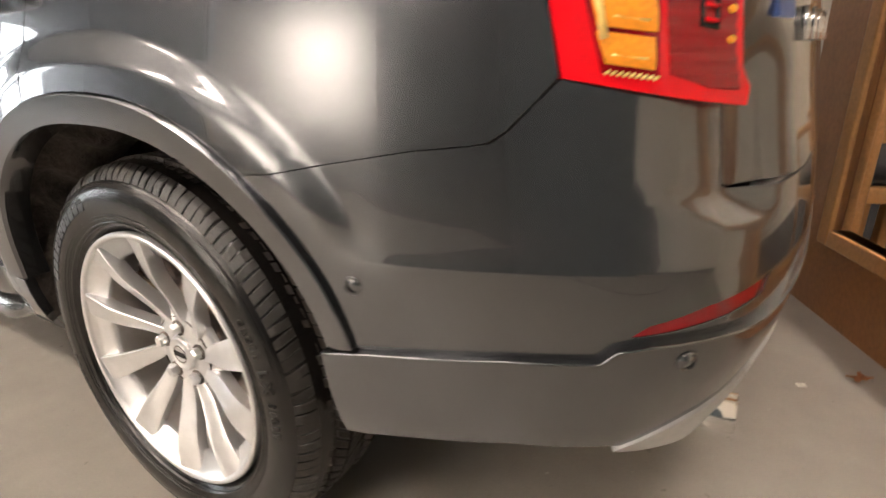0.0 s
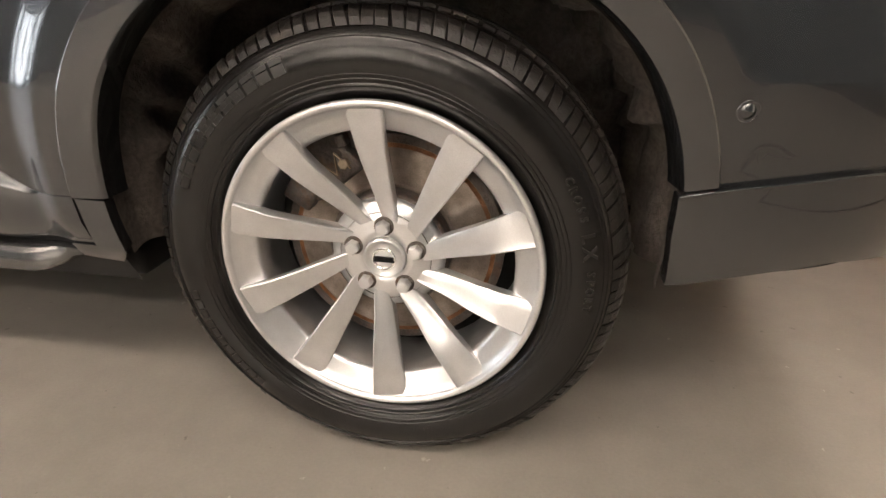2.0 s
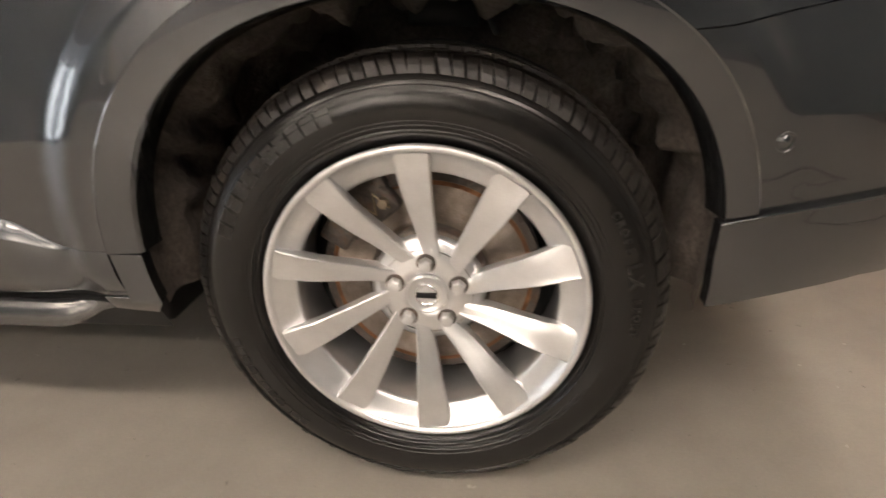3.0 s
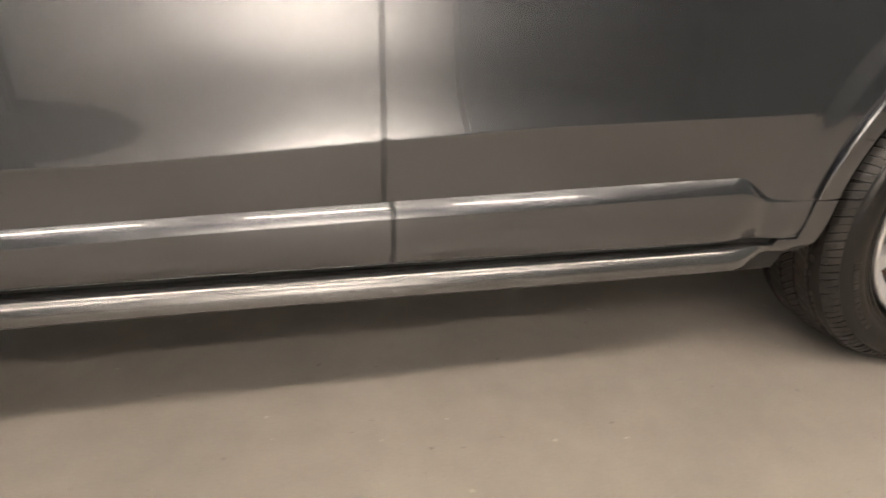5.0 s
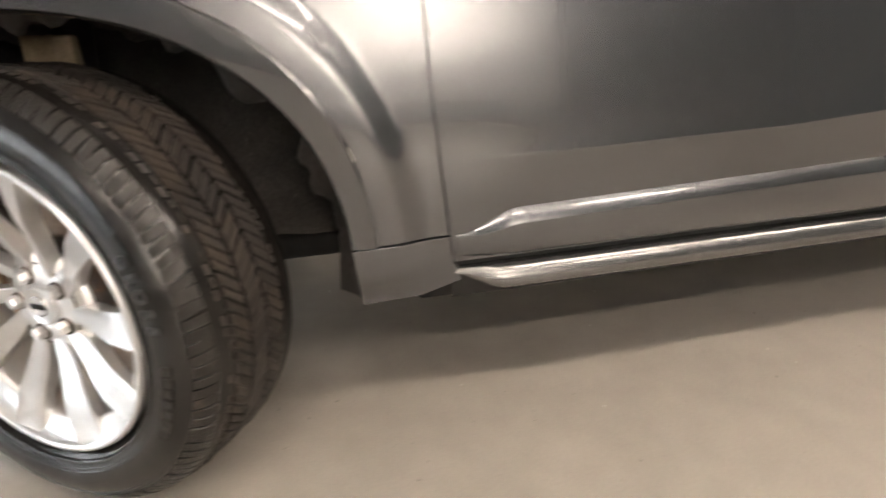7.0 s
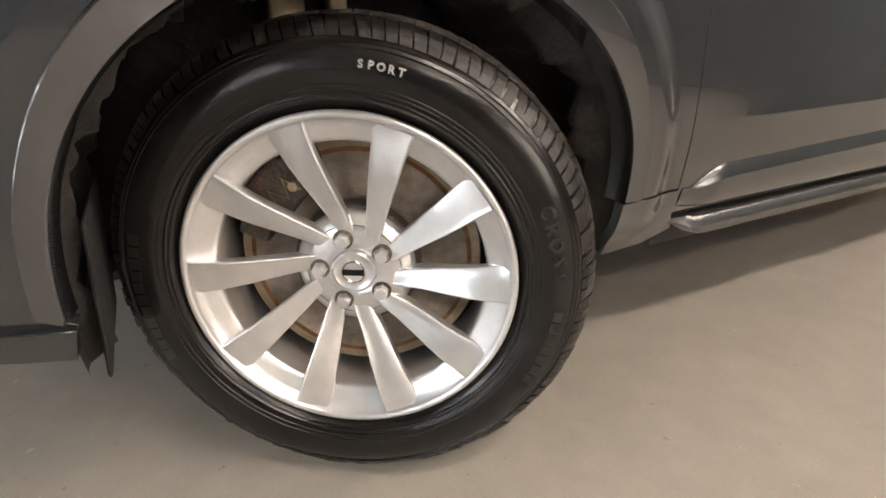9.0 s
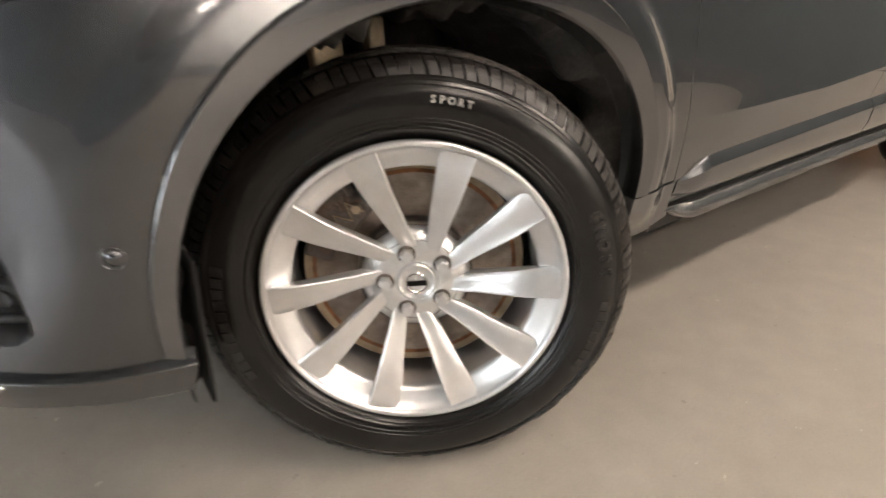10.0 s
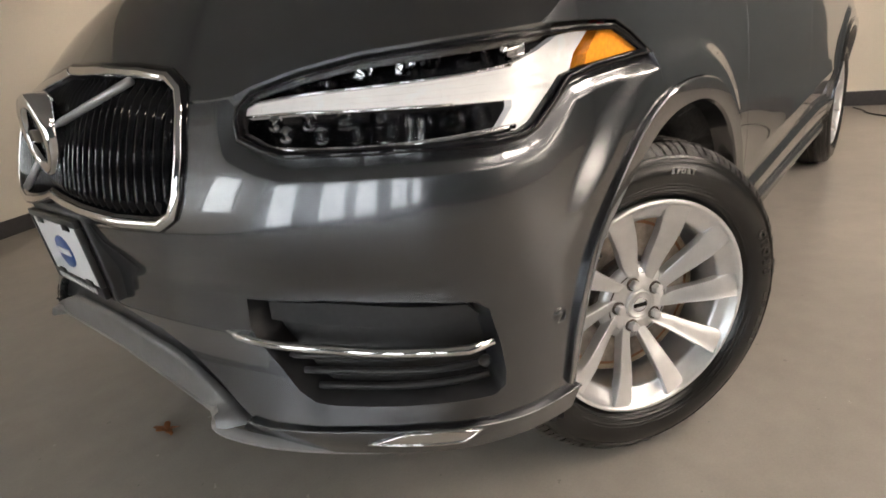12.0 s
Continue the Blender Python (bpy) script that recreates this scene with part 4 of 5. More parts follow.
def spoke():
    """One swept blade: a sharp raised edge on one side and a face that falls away to the other."""
    # radius, angle of the sharp edge, angle of the far edge, depth of the sharp edge, fall of the face
    rows = [(0.06, -16, 6, 0.016, 0.001), (0.068, -13.5, 7.5, 0.013, 0.003), (0.078, -10.8, 9, 0.01, 0.005), (0.09, -8.3, 10.3, 0.008, 0.007), (0.1007, -6.5, 11, 0.007, 0.008), (0.1247, -4.2, 12, 0.0065, 0.009), (0.1535, -2.5, 12.7, 0.006, 0.01), (0.1823, -1.3, 13.2, 0.005, 0.011), (0.2063, -0.6, 13.4, 0.003, 0.011), (0.2245, -0.2, 13.5, 0.001, 0.01), (0.2375, 0.0, 13.5, -0.0005, 0.007)]
    verts = []
    for r, a0, a1, y, fall in rows:
        y += SUNK * (1 - float(eased(0.07, 0.19, r))) - PROUD * float(eased(0.075, 0.20, r))
        r *= 1 - 0.018 * float(eased(0.10, 0.21, r))
        def at(k, yy, rr=r):
            w = radians(a0 + (a1 - a0) * k)
            return (rr * math.cos(w), yy, rr * math.sin(w))
        deep = y + 0.030
        e = 0.0022 / r * 57.3 / (a1 - a0)
        verts += [at(0.10, deep), at(-0.02, y + 0.008), at(0.0, y + 0.0012), at(e, y), at(2.2 * e, y + 0.0012), at(0.3, y + fall * 0.32), at(0.6, y + fall * 0.6), at(0.9, y + fall * 0.9), at(1.0, y + fall + 0.0015), at(1.01, y + fall + 0.007), at(0.94, deep + 0.003)]
    faces = grid_faces(len(rows), 11, True)
    faces += [tuple(range(11))[::-1], tuple(range(110, 121))]
    return verts, [f[::-1] for f in faces]


def ring_solid(r0, r1, y0, y1, n=64, bevel=0.002):
    return lathe([(r0, y0 + bevel), (r0 + bevel, y0), (r1 - bevel, y0), (r1, y0 + bevel), (r1, y1), (r0, y1)], n, True)


def turned(shape, degrees, offset=(0, 0, 0)):
    c, s = math.cos(radians(degrees)), math.sin(radians(degrees))
    return [(x * c - z * s + offset[0], y + offset[1], x * s + z * c + offset[2]) for x, y, z in shape[0]], shape[1]


def nut():
    prof = [(0.0112, 0.024), (0.0115, 0.0015), (0.0095, -0.0015), (0.0055, -0.0022), (0.0001, -0.0024)]
    return lathe(prof, 6)


def raised_marks(rows, r, depth):
    """Plain raised marks along the sidewall: rows of (start, end, height) in degrees and metres."""
    verts, faces = [], []
    for a0, a1, h in rows:
        o = len(verts)
        for rr, y in ((r - h / 2, 0.0015), (r - h / 2, -0.0012), (r + h / 2, -0.0012), (r + h / 2, 0.0015)):
            for a in (a0, a1):
                w = radians(a)
                side = float(np.interp(rr, [p[0] for p in TYRE[:12]], [p[1] for p in TYRE[:12]]))
                verts.append((rr * math.cos(w), side + y + depth, rr * math.sin(w)))
        faces += [(o, o + 1, o + 3, o + 2), (o + 2, o + 3, o + 5, o + 4), (o + 4, o + 5, o + 7, o + 6), (o, o + 2, o + 4, o + 6), (o + 1, o + 7, o + 5, o + 3)]
    return verts, faces


def lettering(text, start, size, r, step):
    """Raised letters that run clockwise along the sidewall from an angle; size is their height, step the degrees of one letter."""
    shapes = []
    for i, ch in enumerate(text):
        verts, faces = [], []
        curve = bpy.data.curves.new("letter", "FONT")
        curve.offset = size * 0.05
        curve.body, curve.size, curve.extrude, curve.resolution_u, curve.align_x = ch, size * 1.38, 0.0016, 2, "CENTER"
        holder = bpy.data.objects.new("letter", curve)
        me = bpy.data.meshes.new_from_object(holder)
        o = len(verts)
        for v in me.vertices:
            rr = r - size / 2 + v.co.y
            w = radians(start - i * step) - v.co.x / r
            side = float(np.interp(rr, [p[0] for p in TYRE[:12]], [p[1] for p in TYRE[:12]]))
            verts.append((rr * math.cos(w), side - 0.0004 - v.co.z, rr * math.sin(w)))
        faces += [tuple(o + k for k in f.vertices) for f in me.polygons]
        bpy.data.objects.remove(holder)
        bpy.data.curves.remove(curve)
        bpy.data.meshes.remove(me)
        shapes.append((verts, faces))
    return shapes


def word(start, letters, size, height):
    """Marks for a word that runs clockwise from an angle."""
    return [(start - (i + 0.80) * size, start - i * size, height) for i in range(letters)]


LETTER = material("satin black raised lettering", (0.013, 0.012, 0.011), 0.34, grain=((80, 0.8, 1.2),))
# pale tone stands for light thrown back by these letters
PALE = material("raised lettering, reflected light in its colour", (0.30, 0.29, 0.27), 0.6, grain=((80, 0.7, 1.2),))


def wheel(name, at, spin, words, letters, rusty):
    ob = new(name)
    ob.parent = CAR
    ob.matrix_basis = at
    part("tyre", lathe(TYRE, 128), RUBBER, ob, "black dressed tyre with raised lettering")
    blocks, lugs = tread_blocks()
    tagged(part("tread", blocks, TREAD, ob, smooth=False), "muddy brown block tread", kind="stuff")
    tagged(part("shoulder_tread", lugs, SHOULDER, ob, smooth=False), "dark ribbed tyre shoulder", kind="stuff")
    part("bead_ring", lathe([(0.2585, -PROUD), (0.260, -0.0060 - PROUD), (0.263, -0.0080 - PROUD), (0.266, -0.0060 - PROUD)], 128), RUBBER, ob)
    for rr, wide in ((0.2715, 0.0014), (0.2775, 0.0010), (0.3215, 0.0012), (0.3275, 0.0010)):
        y = [float(np.interp(q, [c[0] for c in TYRE[:12]], [c[1] for c in TYRE[:12]])) for q in (rr - wide, rr, rr + wide)]
        part("sidewall_ring", lathe([(rr - wide, y[0] + 0.0006), (rr - wide * 0.3, y[1] - 0.0012), (rr + wide * 0.3, y[1] - 0.0012), (rr + wide, y[2] + 0.0006)], 128), RUBBER, ob)
    for row, mat in words:
        for mark in row:
            part("sidewall_mark", raised_marks([mark], 0.304, 0.0), mat, ob, smooth=False)
    for text, start, size, r, step, mat in letters:
        for shape in lettering(text, start, size, r, step):
            part("sidewall_letter", shape, mat, ob, smooth=False)
    part("rim", lathe(RIM, 128), ALLOY, ob, "silver painted alloy rim")
    blade = mesh_of("spoke", *spoke())
    blade.materials.append(ALLOY)
    for k in range(10):
        sp = new("spoke", blade)
        sp.parent = ob
        sp.matrix_basis = Matrix.Rotation(-radians(spin + 36 * k), 4, "Y")
        sharp(sp, 40)
    part("hub", lathe([(0.092, 0.058), (0.092, 0.036), (0.089, 0.029), (0.083, 0.0245), (0.075, 0.0205), (0.066, 0.0172), (0.058, 0.0155), (0.046, 0.0145), (0.0355, 0.0135), (0.034, 0.016)], 64), ALLOY, ob).location.y = SUNK
    cap = part("center_cap", lathe([(0.0335, 0.022), (0.0335, 0.0105), (0.032, 0.0085), (0.0295, 0.0080), (0.0285, 0.0095), (0.015, 0.0085), (0.0001, 0.008)], 48), ALLOY, ob, "silver wheel centre cap")
    cap.location.y = SUNK
    emblem = ring_solid(0.0155, 0.0185, 0.0068, 0.0095, 40, 0.0006)
    part("cap_bar", prism([(-0.0165, -0.0045), (0.0165, -0.0045), (0.0165, 0.0045), (-0.0165, 0.0045)], 0.0058, 0.0088), GLOSS, ob, "dark bar across the cap", smooth=False).location.y = SUNK
    part("cap_emblem", emblem, CHROME, ob, "plain round chrome emblem", smooth=False).location.y = SUNK
    lug = mesh_of("lug_nut", *nut())
    lug.materials.append(ALLOY)
    for k in range(5):
        w = spin + 4.0 + 72 * k
        ln = new("lug_nut", lug)
        ln.parent = ob
        ln.matrix_basis = Matrix.Translation((0.052 * math.cos(radians(w)), SUNK, 0.052 * math.sin(radians(w)))) @ Matrix.Rotation(-radians(w), 4, "Y")
        sharp(ln, 30)
        # dark disc stands for the shadow in the pocket round the nut
        part("lug_shadow", turned(lathe([(0.0152, 0.0160), (0.0150, 0.0128), (0.0142, 0.0126), (0.0001, 0.0126)], 24), 0, (0.052 * math.cos(radians(w)), SUNK, 0.052 * math.sin(radians(w)))), IRON, ob)
    vx, vz = 0.227 * math.cos(radians(spin + 152)), 0.227 * math.sin(radians(spin + 152))
    part("valve", tube([(vx * 0.99, 0.045, vz * 0.99), (vx * 0.955, 0.020, vz * 0.955), (vx * 0.945, 0.008, vz * 0.945)], [0.005, 0.0042, 0.0046], 12), SEAL, ob, "black rubber valve stem")
    # brake behind the spokes, seen in the open air between them
    r = 0.192 if rusty else 0.180
    part("brake_disc", lathe([(0.098, 0.080), (0.100, 0.085)] + [(0.102 + 0.0035 * k, 0.0853 - 0.0008 * (k % 2)) for k in range(int((r - 0.107) / 0.0035))] + [(r - 0.003, 0.085), (r, 0.087), (r, 0.109), (0.10, 0.109)], 96), STEEL, ob, "worn steel brake disc")
    part("disc_rust_ring", lathe([(r - 0.021, 0.0838), (r - 0.014, 0.0838)], 96), RUST, ob, "rust ring on the brake disc")
    part("disc_edge", lathe([(r - 0.0135, 0.0840), (r - 0.0005, 0.0840)], 96), IRON if not rusty else BEIGE, ob)
    part("disc_hat", lathe([(0.072, 0.03), (0.074, 0.046), (0.095, 0.05), (0.098, 0.056), (0.098, 0.084)], 64), IRON, ob)
    w0 = 138 if rusty else 128
    cal = bmesh.new()
    for a, half, rr0, rr1, y0, y1 in ((w0, 17, 0.125, 0.203, 0.062, 0.13), (w0 + 20, 9, 0.14, 0.19, 0.058, 0.12), (w0 - 24, 7, 0.165, 0.205, 0.07, 0.11)):
        m = Matrix.Rotation(-radians(a), 4, "Y")
        box(cal, (rr0, y0, -half * 0.0029), (rr1, y1, half * 0.0029), m, 0.006)
    for a in (w0 - 16, w0 + 14):
        m = Matrix.Rotation(-radians(a), 4, "Y")
        box(cal, (0.176, 0.052, -0.008), (0.194, 0.075, 0.008), m, 0.003)
    for k, a in enumerate((w0 - 12, w0 + 10)):
        ca, sa = math.cos(radians(a)), math.sin(radians(a))
        part("caliper_bolt", turned(lathe([(0.0085, 0.012), (0.0085, 0.001), (0.007, 0.0), (0.0001, 0.0)], 6), 0, (0.152 * ca, 0.0505, 0.152 * sa)), BEIGE, ob, smooth=False)
    spring = [(0.142 + 0.030 * (k % 2), w0 - 15 + 5 * k) for k in range(7)]
    part("pad_spring", tube([(q * math.cos(radians(a)), 0.054, q * math.sin(radians(a))) for q, a in spring], 0.0022, 8), BEIGE, ob, "bright wire pad spring")
    part("brake_caliper", cal, IRON, ob, "dull cast iron brake caliper")
    part("brake_shield", lathe([(0.06, 0.135), (0.205, 0.130), (0.208, 0.122)], 64), DARK, ob, "dark brake dust shield")
    part("dust_shield_back", lathe([(0.05, 0.20), (0.232, 0.20)], 48), DARK, ob)
    return ob


R = 0.3625
words_rear = [(word(158, 11, 4.4, 0.020), LETTER), (word(142, 8, 2.2, 0.007), LETTER), (word(228, 11, 3.4, 0.011), LETTER)]
words_front = [(word(-6, 7, 3.6, 0.013), LETTER), (word(205, 11, 3.6, 0.016), LETTER)]
letters_rear = [("CROSS", 31, 0.011, 0.304, 2.6, LETTER), ("LX", 15.5, 0.018, 0.304, 4.2, LETTER), ("SPORT", 5.5, 0.011, 0.304, 2.5, LETTER)]
letters_front = [("CROSS", 23, 0.019, 0.300, 4.7, LETTER), ("SPORT", 83.0, 0.010, 0.304, 2.4, PALE)]
STEER = -31
rear_wheel = wheel("rear_wheel", pose(2.981, 0.003, R), 13.8, words_rear, letters_rear, False)
front_wheel = wheel("front_wheel", pose(-0.005, 0.0, R + 0.001, 0, 0, STEER), 29.3, words_front, letters_front, True)


def twin_wheel(ob, at):
    new_ob = copy_thing(ob, at)
    for child in new_ob.children:
        child.matrix_parent_inverse = Matrix()
    return new_ob


twin_wheel(rear_wheel, pose(2.984, 1.9, R, 0, 0, 180))
twin_wheel(front_wheel, pose(0.0, 1.904, R, 0, 0, 180 + STEER))

# suspension behind the wheels
strut = merged(tube([(0.03, 0.27, 0.42), (0.06, 0.30, 0.86)], 0.032, 20), tube([(0.04, 0.28, 0.50), (0.05, 0.29, 0.62)], 0.045, 20))
both("front_strut", strut, DARK, CAR)
kn = bmesh.new()
box(kn, (-0.025, 0.185, 0.60), (0.035, 0.215, 0.80), Matrix.Rotation(radians(-6), 4, "X"), 0.006)
box(kn, (0.055, 0.20, 0.66), (0.085, 0.23, 0.77), None, 0.005)
both("knuckle_arm", kn, BEIGE, CAR, "pale metal suspension arm above the tyre")
hl = merged(tube([(2.96, 0.14, 0.80), (3.02, 0.13, 0.80), (3.06, 0.15, 0.77), (3.08, 0.17, 0.73)], 0.005, 8), tube([(2.94, 0.24, 0.76), (3.05, 0.24, 0.755)], 0.02, 10))
both("liner_hose", hl, SEAL, CAR, "black hose along the wheel well")
# ---- front fittings ----
def strip_on_skin(loop, width, out, rise, closed=True):
    """A raised rounded strip along a closed (u, z) loop, inside it."""
    ring = dense(loop, 0.012)
    inner = offset_loop(ring, width)
    verts = []
    for k, (o, h) in enumerate(((0.0, -0.02), (0.0, 0.3), (0.3, 1.0), (0.7, 1.0), (1.0, 0.3), (1.0, -0.02))):
        for p, q in zip(ring, inner):
            verts.append(skin(p[0] + (q[0] - p[0]) * o, p[1] + (q[1] - p[1]) * o, out + (rise * h if h > 0 else h)))
    return verts, grid_faces(6, len(ring), True)


def skin_tube(pts, out, radius, sides=10):
    return tube([skin(u, z, out) for u, z in dense(pts, 0.02, False)], radius, sides)


# headlight
lamp_f = new("headlight")
lamp_f.parent = CAR
tagged(lamp_f, "black cased headlight with white light bar and amber corner")
part("housing", panel(HEADLIGHT, out=-0.065, step=0.03, deep=0.03), GLOSS, lamp_f, "black headlight housing")
ring = dense(HEADLIGHT, 0.02)
wallv = [skin(u, z, o) for o in (-0.002, -0.068) for u, z in offset_loop(ring, 0.004)]
part("housing_side", (wallv, grid_faces(2, len(ring), True)), GLOSS, lamp_f)
part("bezel", strip_on_skin(offset_loop(HEADLIGHT, 0.0015), 0.010, 0.0, 0.002), GLOSS, lamp_f, "gloss black bezel")
BAR = [(-0.898, 0.915), (-0.870, 0.923), (-0.767, 0.922), (-0.625, 0.922), (-0.537, 0.922), (-0.444, 0.925), (-0.387, 0.939), (-0.338, 0.955), (-0.255, 0.958), (-0.305, 0.927), (-0.325, 0.900), (-0.363, 0.877), (-0.405, 0.852), (-0.435, 0.838), (-0.480, 0.842), (-0.450, 0.870), (-0.448, 0.880), (-0.544, 0.886), (-0.63, 0.891), (-0.721, 0.895), (-0.82, 0.901), (-0.898, 0.906)]
part("light_bar", panel(BAR, out=-0.02, step=0.02, deep=0.02), PEARL, lamp_f, "frosted white T shaped light bar")
for edge in (BAR[:6], BAR[-1:-6:-1]):
    part("bar_edge", skin_tube(edge, -0.016, 0.0022, 8), CHROME, lamp_f, "thin chrome edge of the light bar")
for k in range(3):
    part("guide_rib", skin_tube([(-0.86, 0.9085 + 0.0045 * k), (-0.72, 0.902 + 0.0065 * k), (-0.56, 0.896 + 0.0085 * k), (-0.45, 0.892 + 0.011 * k), (-0.37, 0.890 + 0.020 * k)], -0.0195, 0.0022, 8), CLEAR, lamp_f)
part("turn_lamp", panel([(-0.236, 0.960), (-0.198, 0.957), (-0.155, 0.936), (-0.105, 0.912), (-0.20, 0.908), (-0.295, 0.904), (-0.285, 0.925)], out=-0.008, step=0.02, deep=0.03), AMBER, lamp_f, "amber side lamp")


def reflector_cup(u, z, r, depth=0.03, out=-0.03):
    n = skin_normal(u, z)
    c = skin(u, z, out)
    q = Vector((0, -1, 0)).rotation_difference(n).to_matrix().to_4x4()
    m = Matrix.Translation(c) @ q
    v, f = lathe([(r, -0.004), (r * 0.96, 0.0), (r * 0.8, depth * 0.5), (r * 0.45, depth * 0.9), (0.0005, depth)], 24)
    return [m @ Vector(p) for p in v], f


def ball(u, z, r, out):
    c = skin(u, z, out)
    bm = bmesh.new()
    bmesh.ops.create_icosphere(bm, subdivisions=2, radius=r, matrix=Matrix.Translation(c))
    return bm


for u, z in ((-0.836, 0.888), (-0.815, 0.870), (-0.772, 0.883), (-0.753, 0.863), (-0.714, 0.880), (-0.698, 0.860), (-0.658, 0.879), (-0.642, 0.860)):
    part("led_lens", reflector_cup(u, z, 0.0125, 0.010, -0.026), CHROME, lamp_f, "small round LED reflector")
    part("led_bulb", ball(u, z, 0.004, -0.032), GLOSS, lamp_f)
for u, z, r in ((-0.81, 0.937, 0.009), (-0.745, 0.938, 0.012), (-0.680, 0.945, 0.017), (-0.607, 0.945, 0.017), (-0.563, 0.948, 0.016), (-0.486, 0.950, 0.017), (-0.424, 0.946, 0.020)):
    part("reflector", reflector_cup(u, z, r, 0.028, -0.035), CHROME, lamp_f, "chrome reflector bowl")
for u, z, r in ((-0.590, 0.866, 0.013), (-0.535, 0.862, 0.017), (-0.490, 0.862, 0.015)):
    part("reflector", reflector_cup(u, z, r, 0.03, -0.045), CHROME, lamp_f, "chrome reflector bowl")
for u in (-0.70, -0.625, -0.555, -0.48):
    v = [skin(u + k * 0.003, z, o) for k in (0, 1) for o in (-0.02, -0.06) for z in (0.935, 0.963)]
    part("divider", (v, [(0, 1, 3, 2), (4, 6, 7, 5), (0, 2, 6, 4), (1, 5, 7, 3), (0, 4, 5, 1)]), GLOSS, lamp_f)
part("lower_trim", skin_tube([(-0.84, 0.856), (-0.77, 0.847), (-0.66, 0.843), (-0.56, 0.843), (-0.455, 0.846)], -0.012, 0.004), CHROME, lamp_f, "chrome strip inside the headlight")
part("upper_trim", skin_tube([(-0.885, 0.930), (-0.86, 0.940), (-0.77, 0.947)], -0.008, 0.004), CHROME, lamp_f)
lens = part("lens", panel(offset_loop(HEADLIGHT, 0.003), out=0.0005, step=0.025, deep=0.004), CLEAR, lamp_f, "clear lens")
lens.visible_shadow = False
twin = copy_thing(lamp_f, Matrix.Translation((0, 1.9, 0)) @ Matrix.Diagonal((1, -1, 1, 1)))
twin.matrix_basis = Matrix.Translation((0, 1.9, 0)) @ Matrix.Diagonal((1, -1, 1, 1))

# grille
grille = new("grille")
grille.parent = CAR
tagged(grille, "black bar grille with a chrome frame and round emblem")
HALF = [(-1.022, 0.80), (-1.016, 0.86), (-1.020, 0.925), (-1.033, 0.958), (-1.065, 0.980), (-1.15, 0.996), (-1.30, 1.013), (U0, 1.026)]
LOWH = [(U0, 0.785), (-1.30, 0.760), (-1.18, 0.750), (-1.065, 0.751), (-1.035, 0.768)]


def frame_tube(out, radius):
    left = [skin(u, z, out) for u, z in dense(LOWH + HALF, 0.015, False)]
    right = [Vector((p.x, 1.9 - p.y, p.z)) for p in left[::-1][1:-1]]
    loop = left + right
    n, verts, sides = len(loop), [], 10
    for i, p in enumerate(loop):
        d = (loop[(i + 1) % n] - loop[i - 1]).normalized()
        a = d.cross(Vector((-1, 0, 0))).normalized()
        b = d.cross(a)
        verts += [p + radius * (math.cos(w) * a * 1.15 + math.sin(w) * b * 0.8) for w in [2 * math.pi * k / sides for k in range(sides)]]
    faces = grid_faces(n, sides, True) + [((n - 1) * sides + j, (n - 1) * sides + (j + 1) % sides, (j + 1) % sides, j) for j in range(sides)]
    return verts, faces


part("grille_frame", frame_tube(0.004, 0.0085), CHROME, grille, "polished chrome grille frame")
part("grille_surround", frame_tube(-0.006, 0.014), GLOSS, grille, "gloss black grille surround")
for side in (1, -1):
    for k in range(20):
        u = -1.045 - k * (abs(U0) - 1.045) / 19.6
        zt = float(np.interp(-u, [-p[0] for p in HALF], [p[1] for p in HALF])) if u < -1.02 else 0.95
        top, low = zt - 0.012, float(np.interp(u, [p[0] for p in LOWH], [p[1] for p in LOWH])) + 0.008
        pts = []
        for j in range(9):
            z = low + (top - low) * j / 8
            p = skin(u, z, 0.002 - 0.016 * (2 * j / 8 - 1) ** 2 * (1 if j in (0, 8) else 0.3))
            pts.append(p if side == 1 else Vector((p.x, 1.9 - p.y, p.z)))
        verts = []
        for p in pts:
            for dy, dx in ((-0.0042, 0.012), (-0.0032, -0.004), (0.0, -0.007), (0.0032, -0.004), (0.0042, 0.012), (0.003, 0.035), (-0.003, 0.035)):
                verts.append((p.x + dx, p.y + dy, p.z))
        part("grille_bar", (verts, grid_faces(9, 7, True)), GLOSS, grille)
back = [skin(u, z, -0.055) for u, z in dense(LOWH + HALF, 0.03, False)]
back = back + [Vector((p.x, 1.9 - p.y, p.z)) for p in back[::-1][1:-1]]
part("grille_back", (back, [tuple(range(len(back)))]), DARK, grille)
ec = Vector((float(skin(U0, 0.87).x) - 0.012, 0.95, 0.885))
em = Matrix.Translation(ec) @ Matrix.Rotation(radians(-90), 4, "Z")
v, f = ring_solid(0.052, 0.083, -0.012, 0.03, 48, 0.006)
part("emblem_ring", ([em @ Vector(p) for p in v], f), CHROME, grille, "plain chrome emblem ring")
v, f = lathe([(0.054, 0.004), (0.03, 0.0), (0.0005, -0.001)], 40)
part("emblem_disc", ([em @ Vector(p) for p in v], f), GLOSS, grille)
bm = bmesh.new()
box(bm, (-0.05, -0.010, -0.013), (0.05, 0.0, 0.013), em, 0.002)
part("emblem_bar", bm, GLOSS, grille, "dark emblem bar")
v, f = tube([skin(-1.165, 0.985, 0.006), skin(-1.27, 0.955, 0.012), skin(-1.41, 0.925, 0.016)], 0.008, 8)
part("emblem_slash", (v, f), SATIN, grille, "diagonal silver emblem strip")
low_end = [skin(u, z, 0.012) for u, z in ((-1.41, 0.855), (-1.33, 0.815), (-1.27, 0.79))]
v, f = tube([(p.x, 1.9 - p.y, p.z) for p in low_end], 0.008, 8)
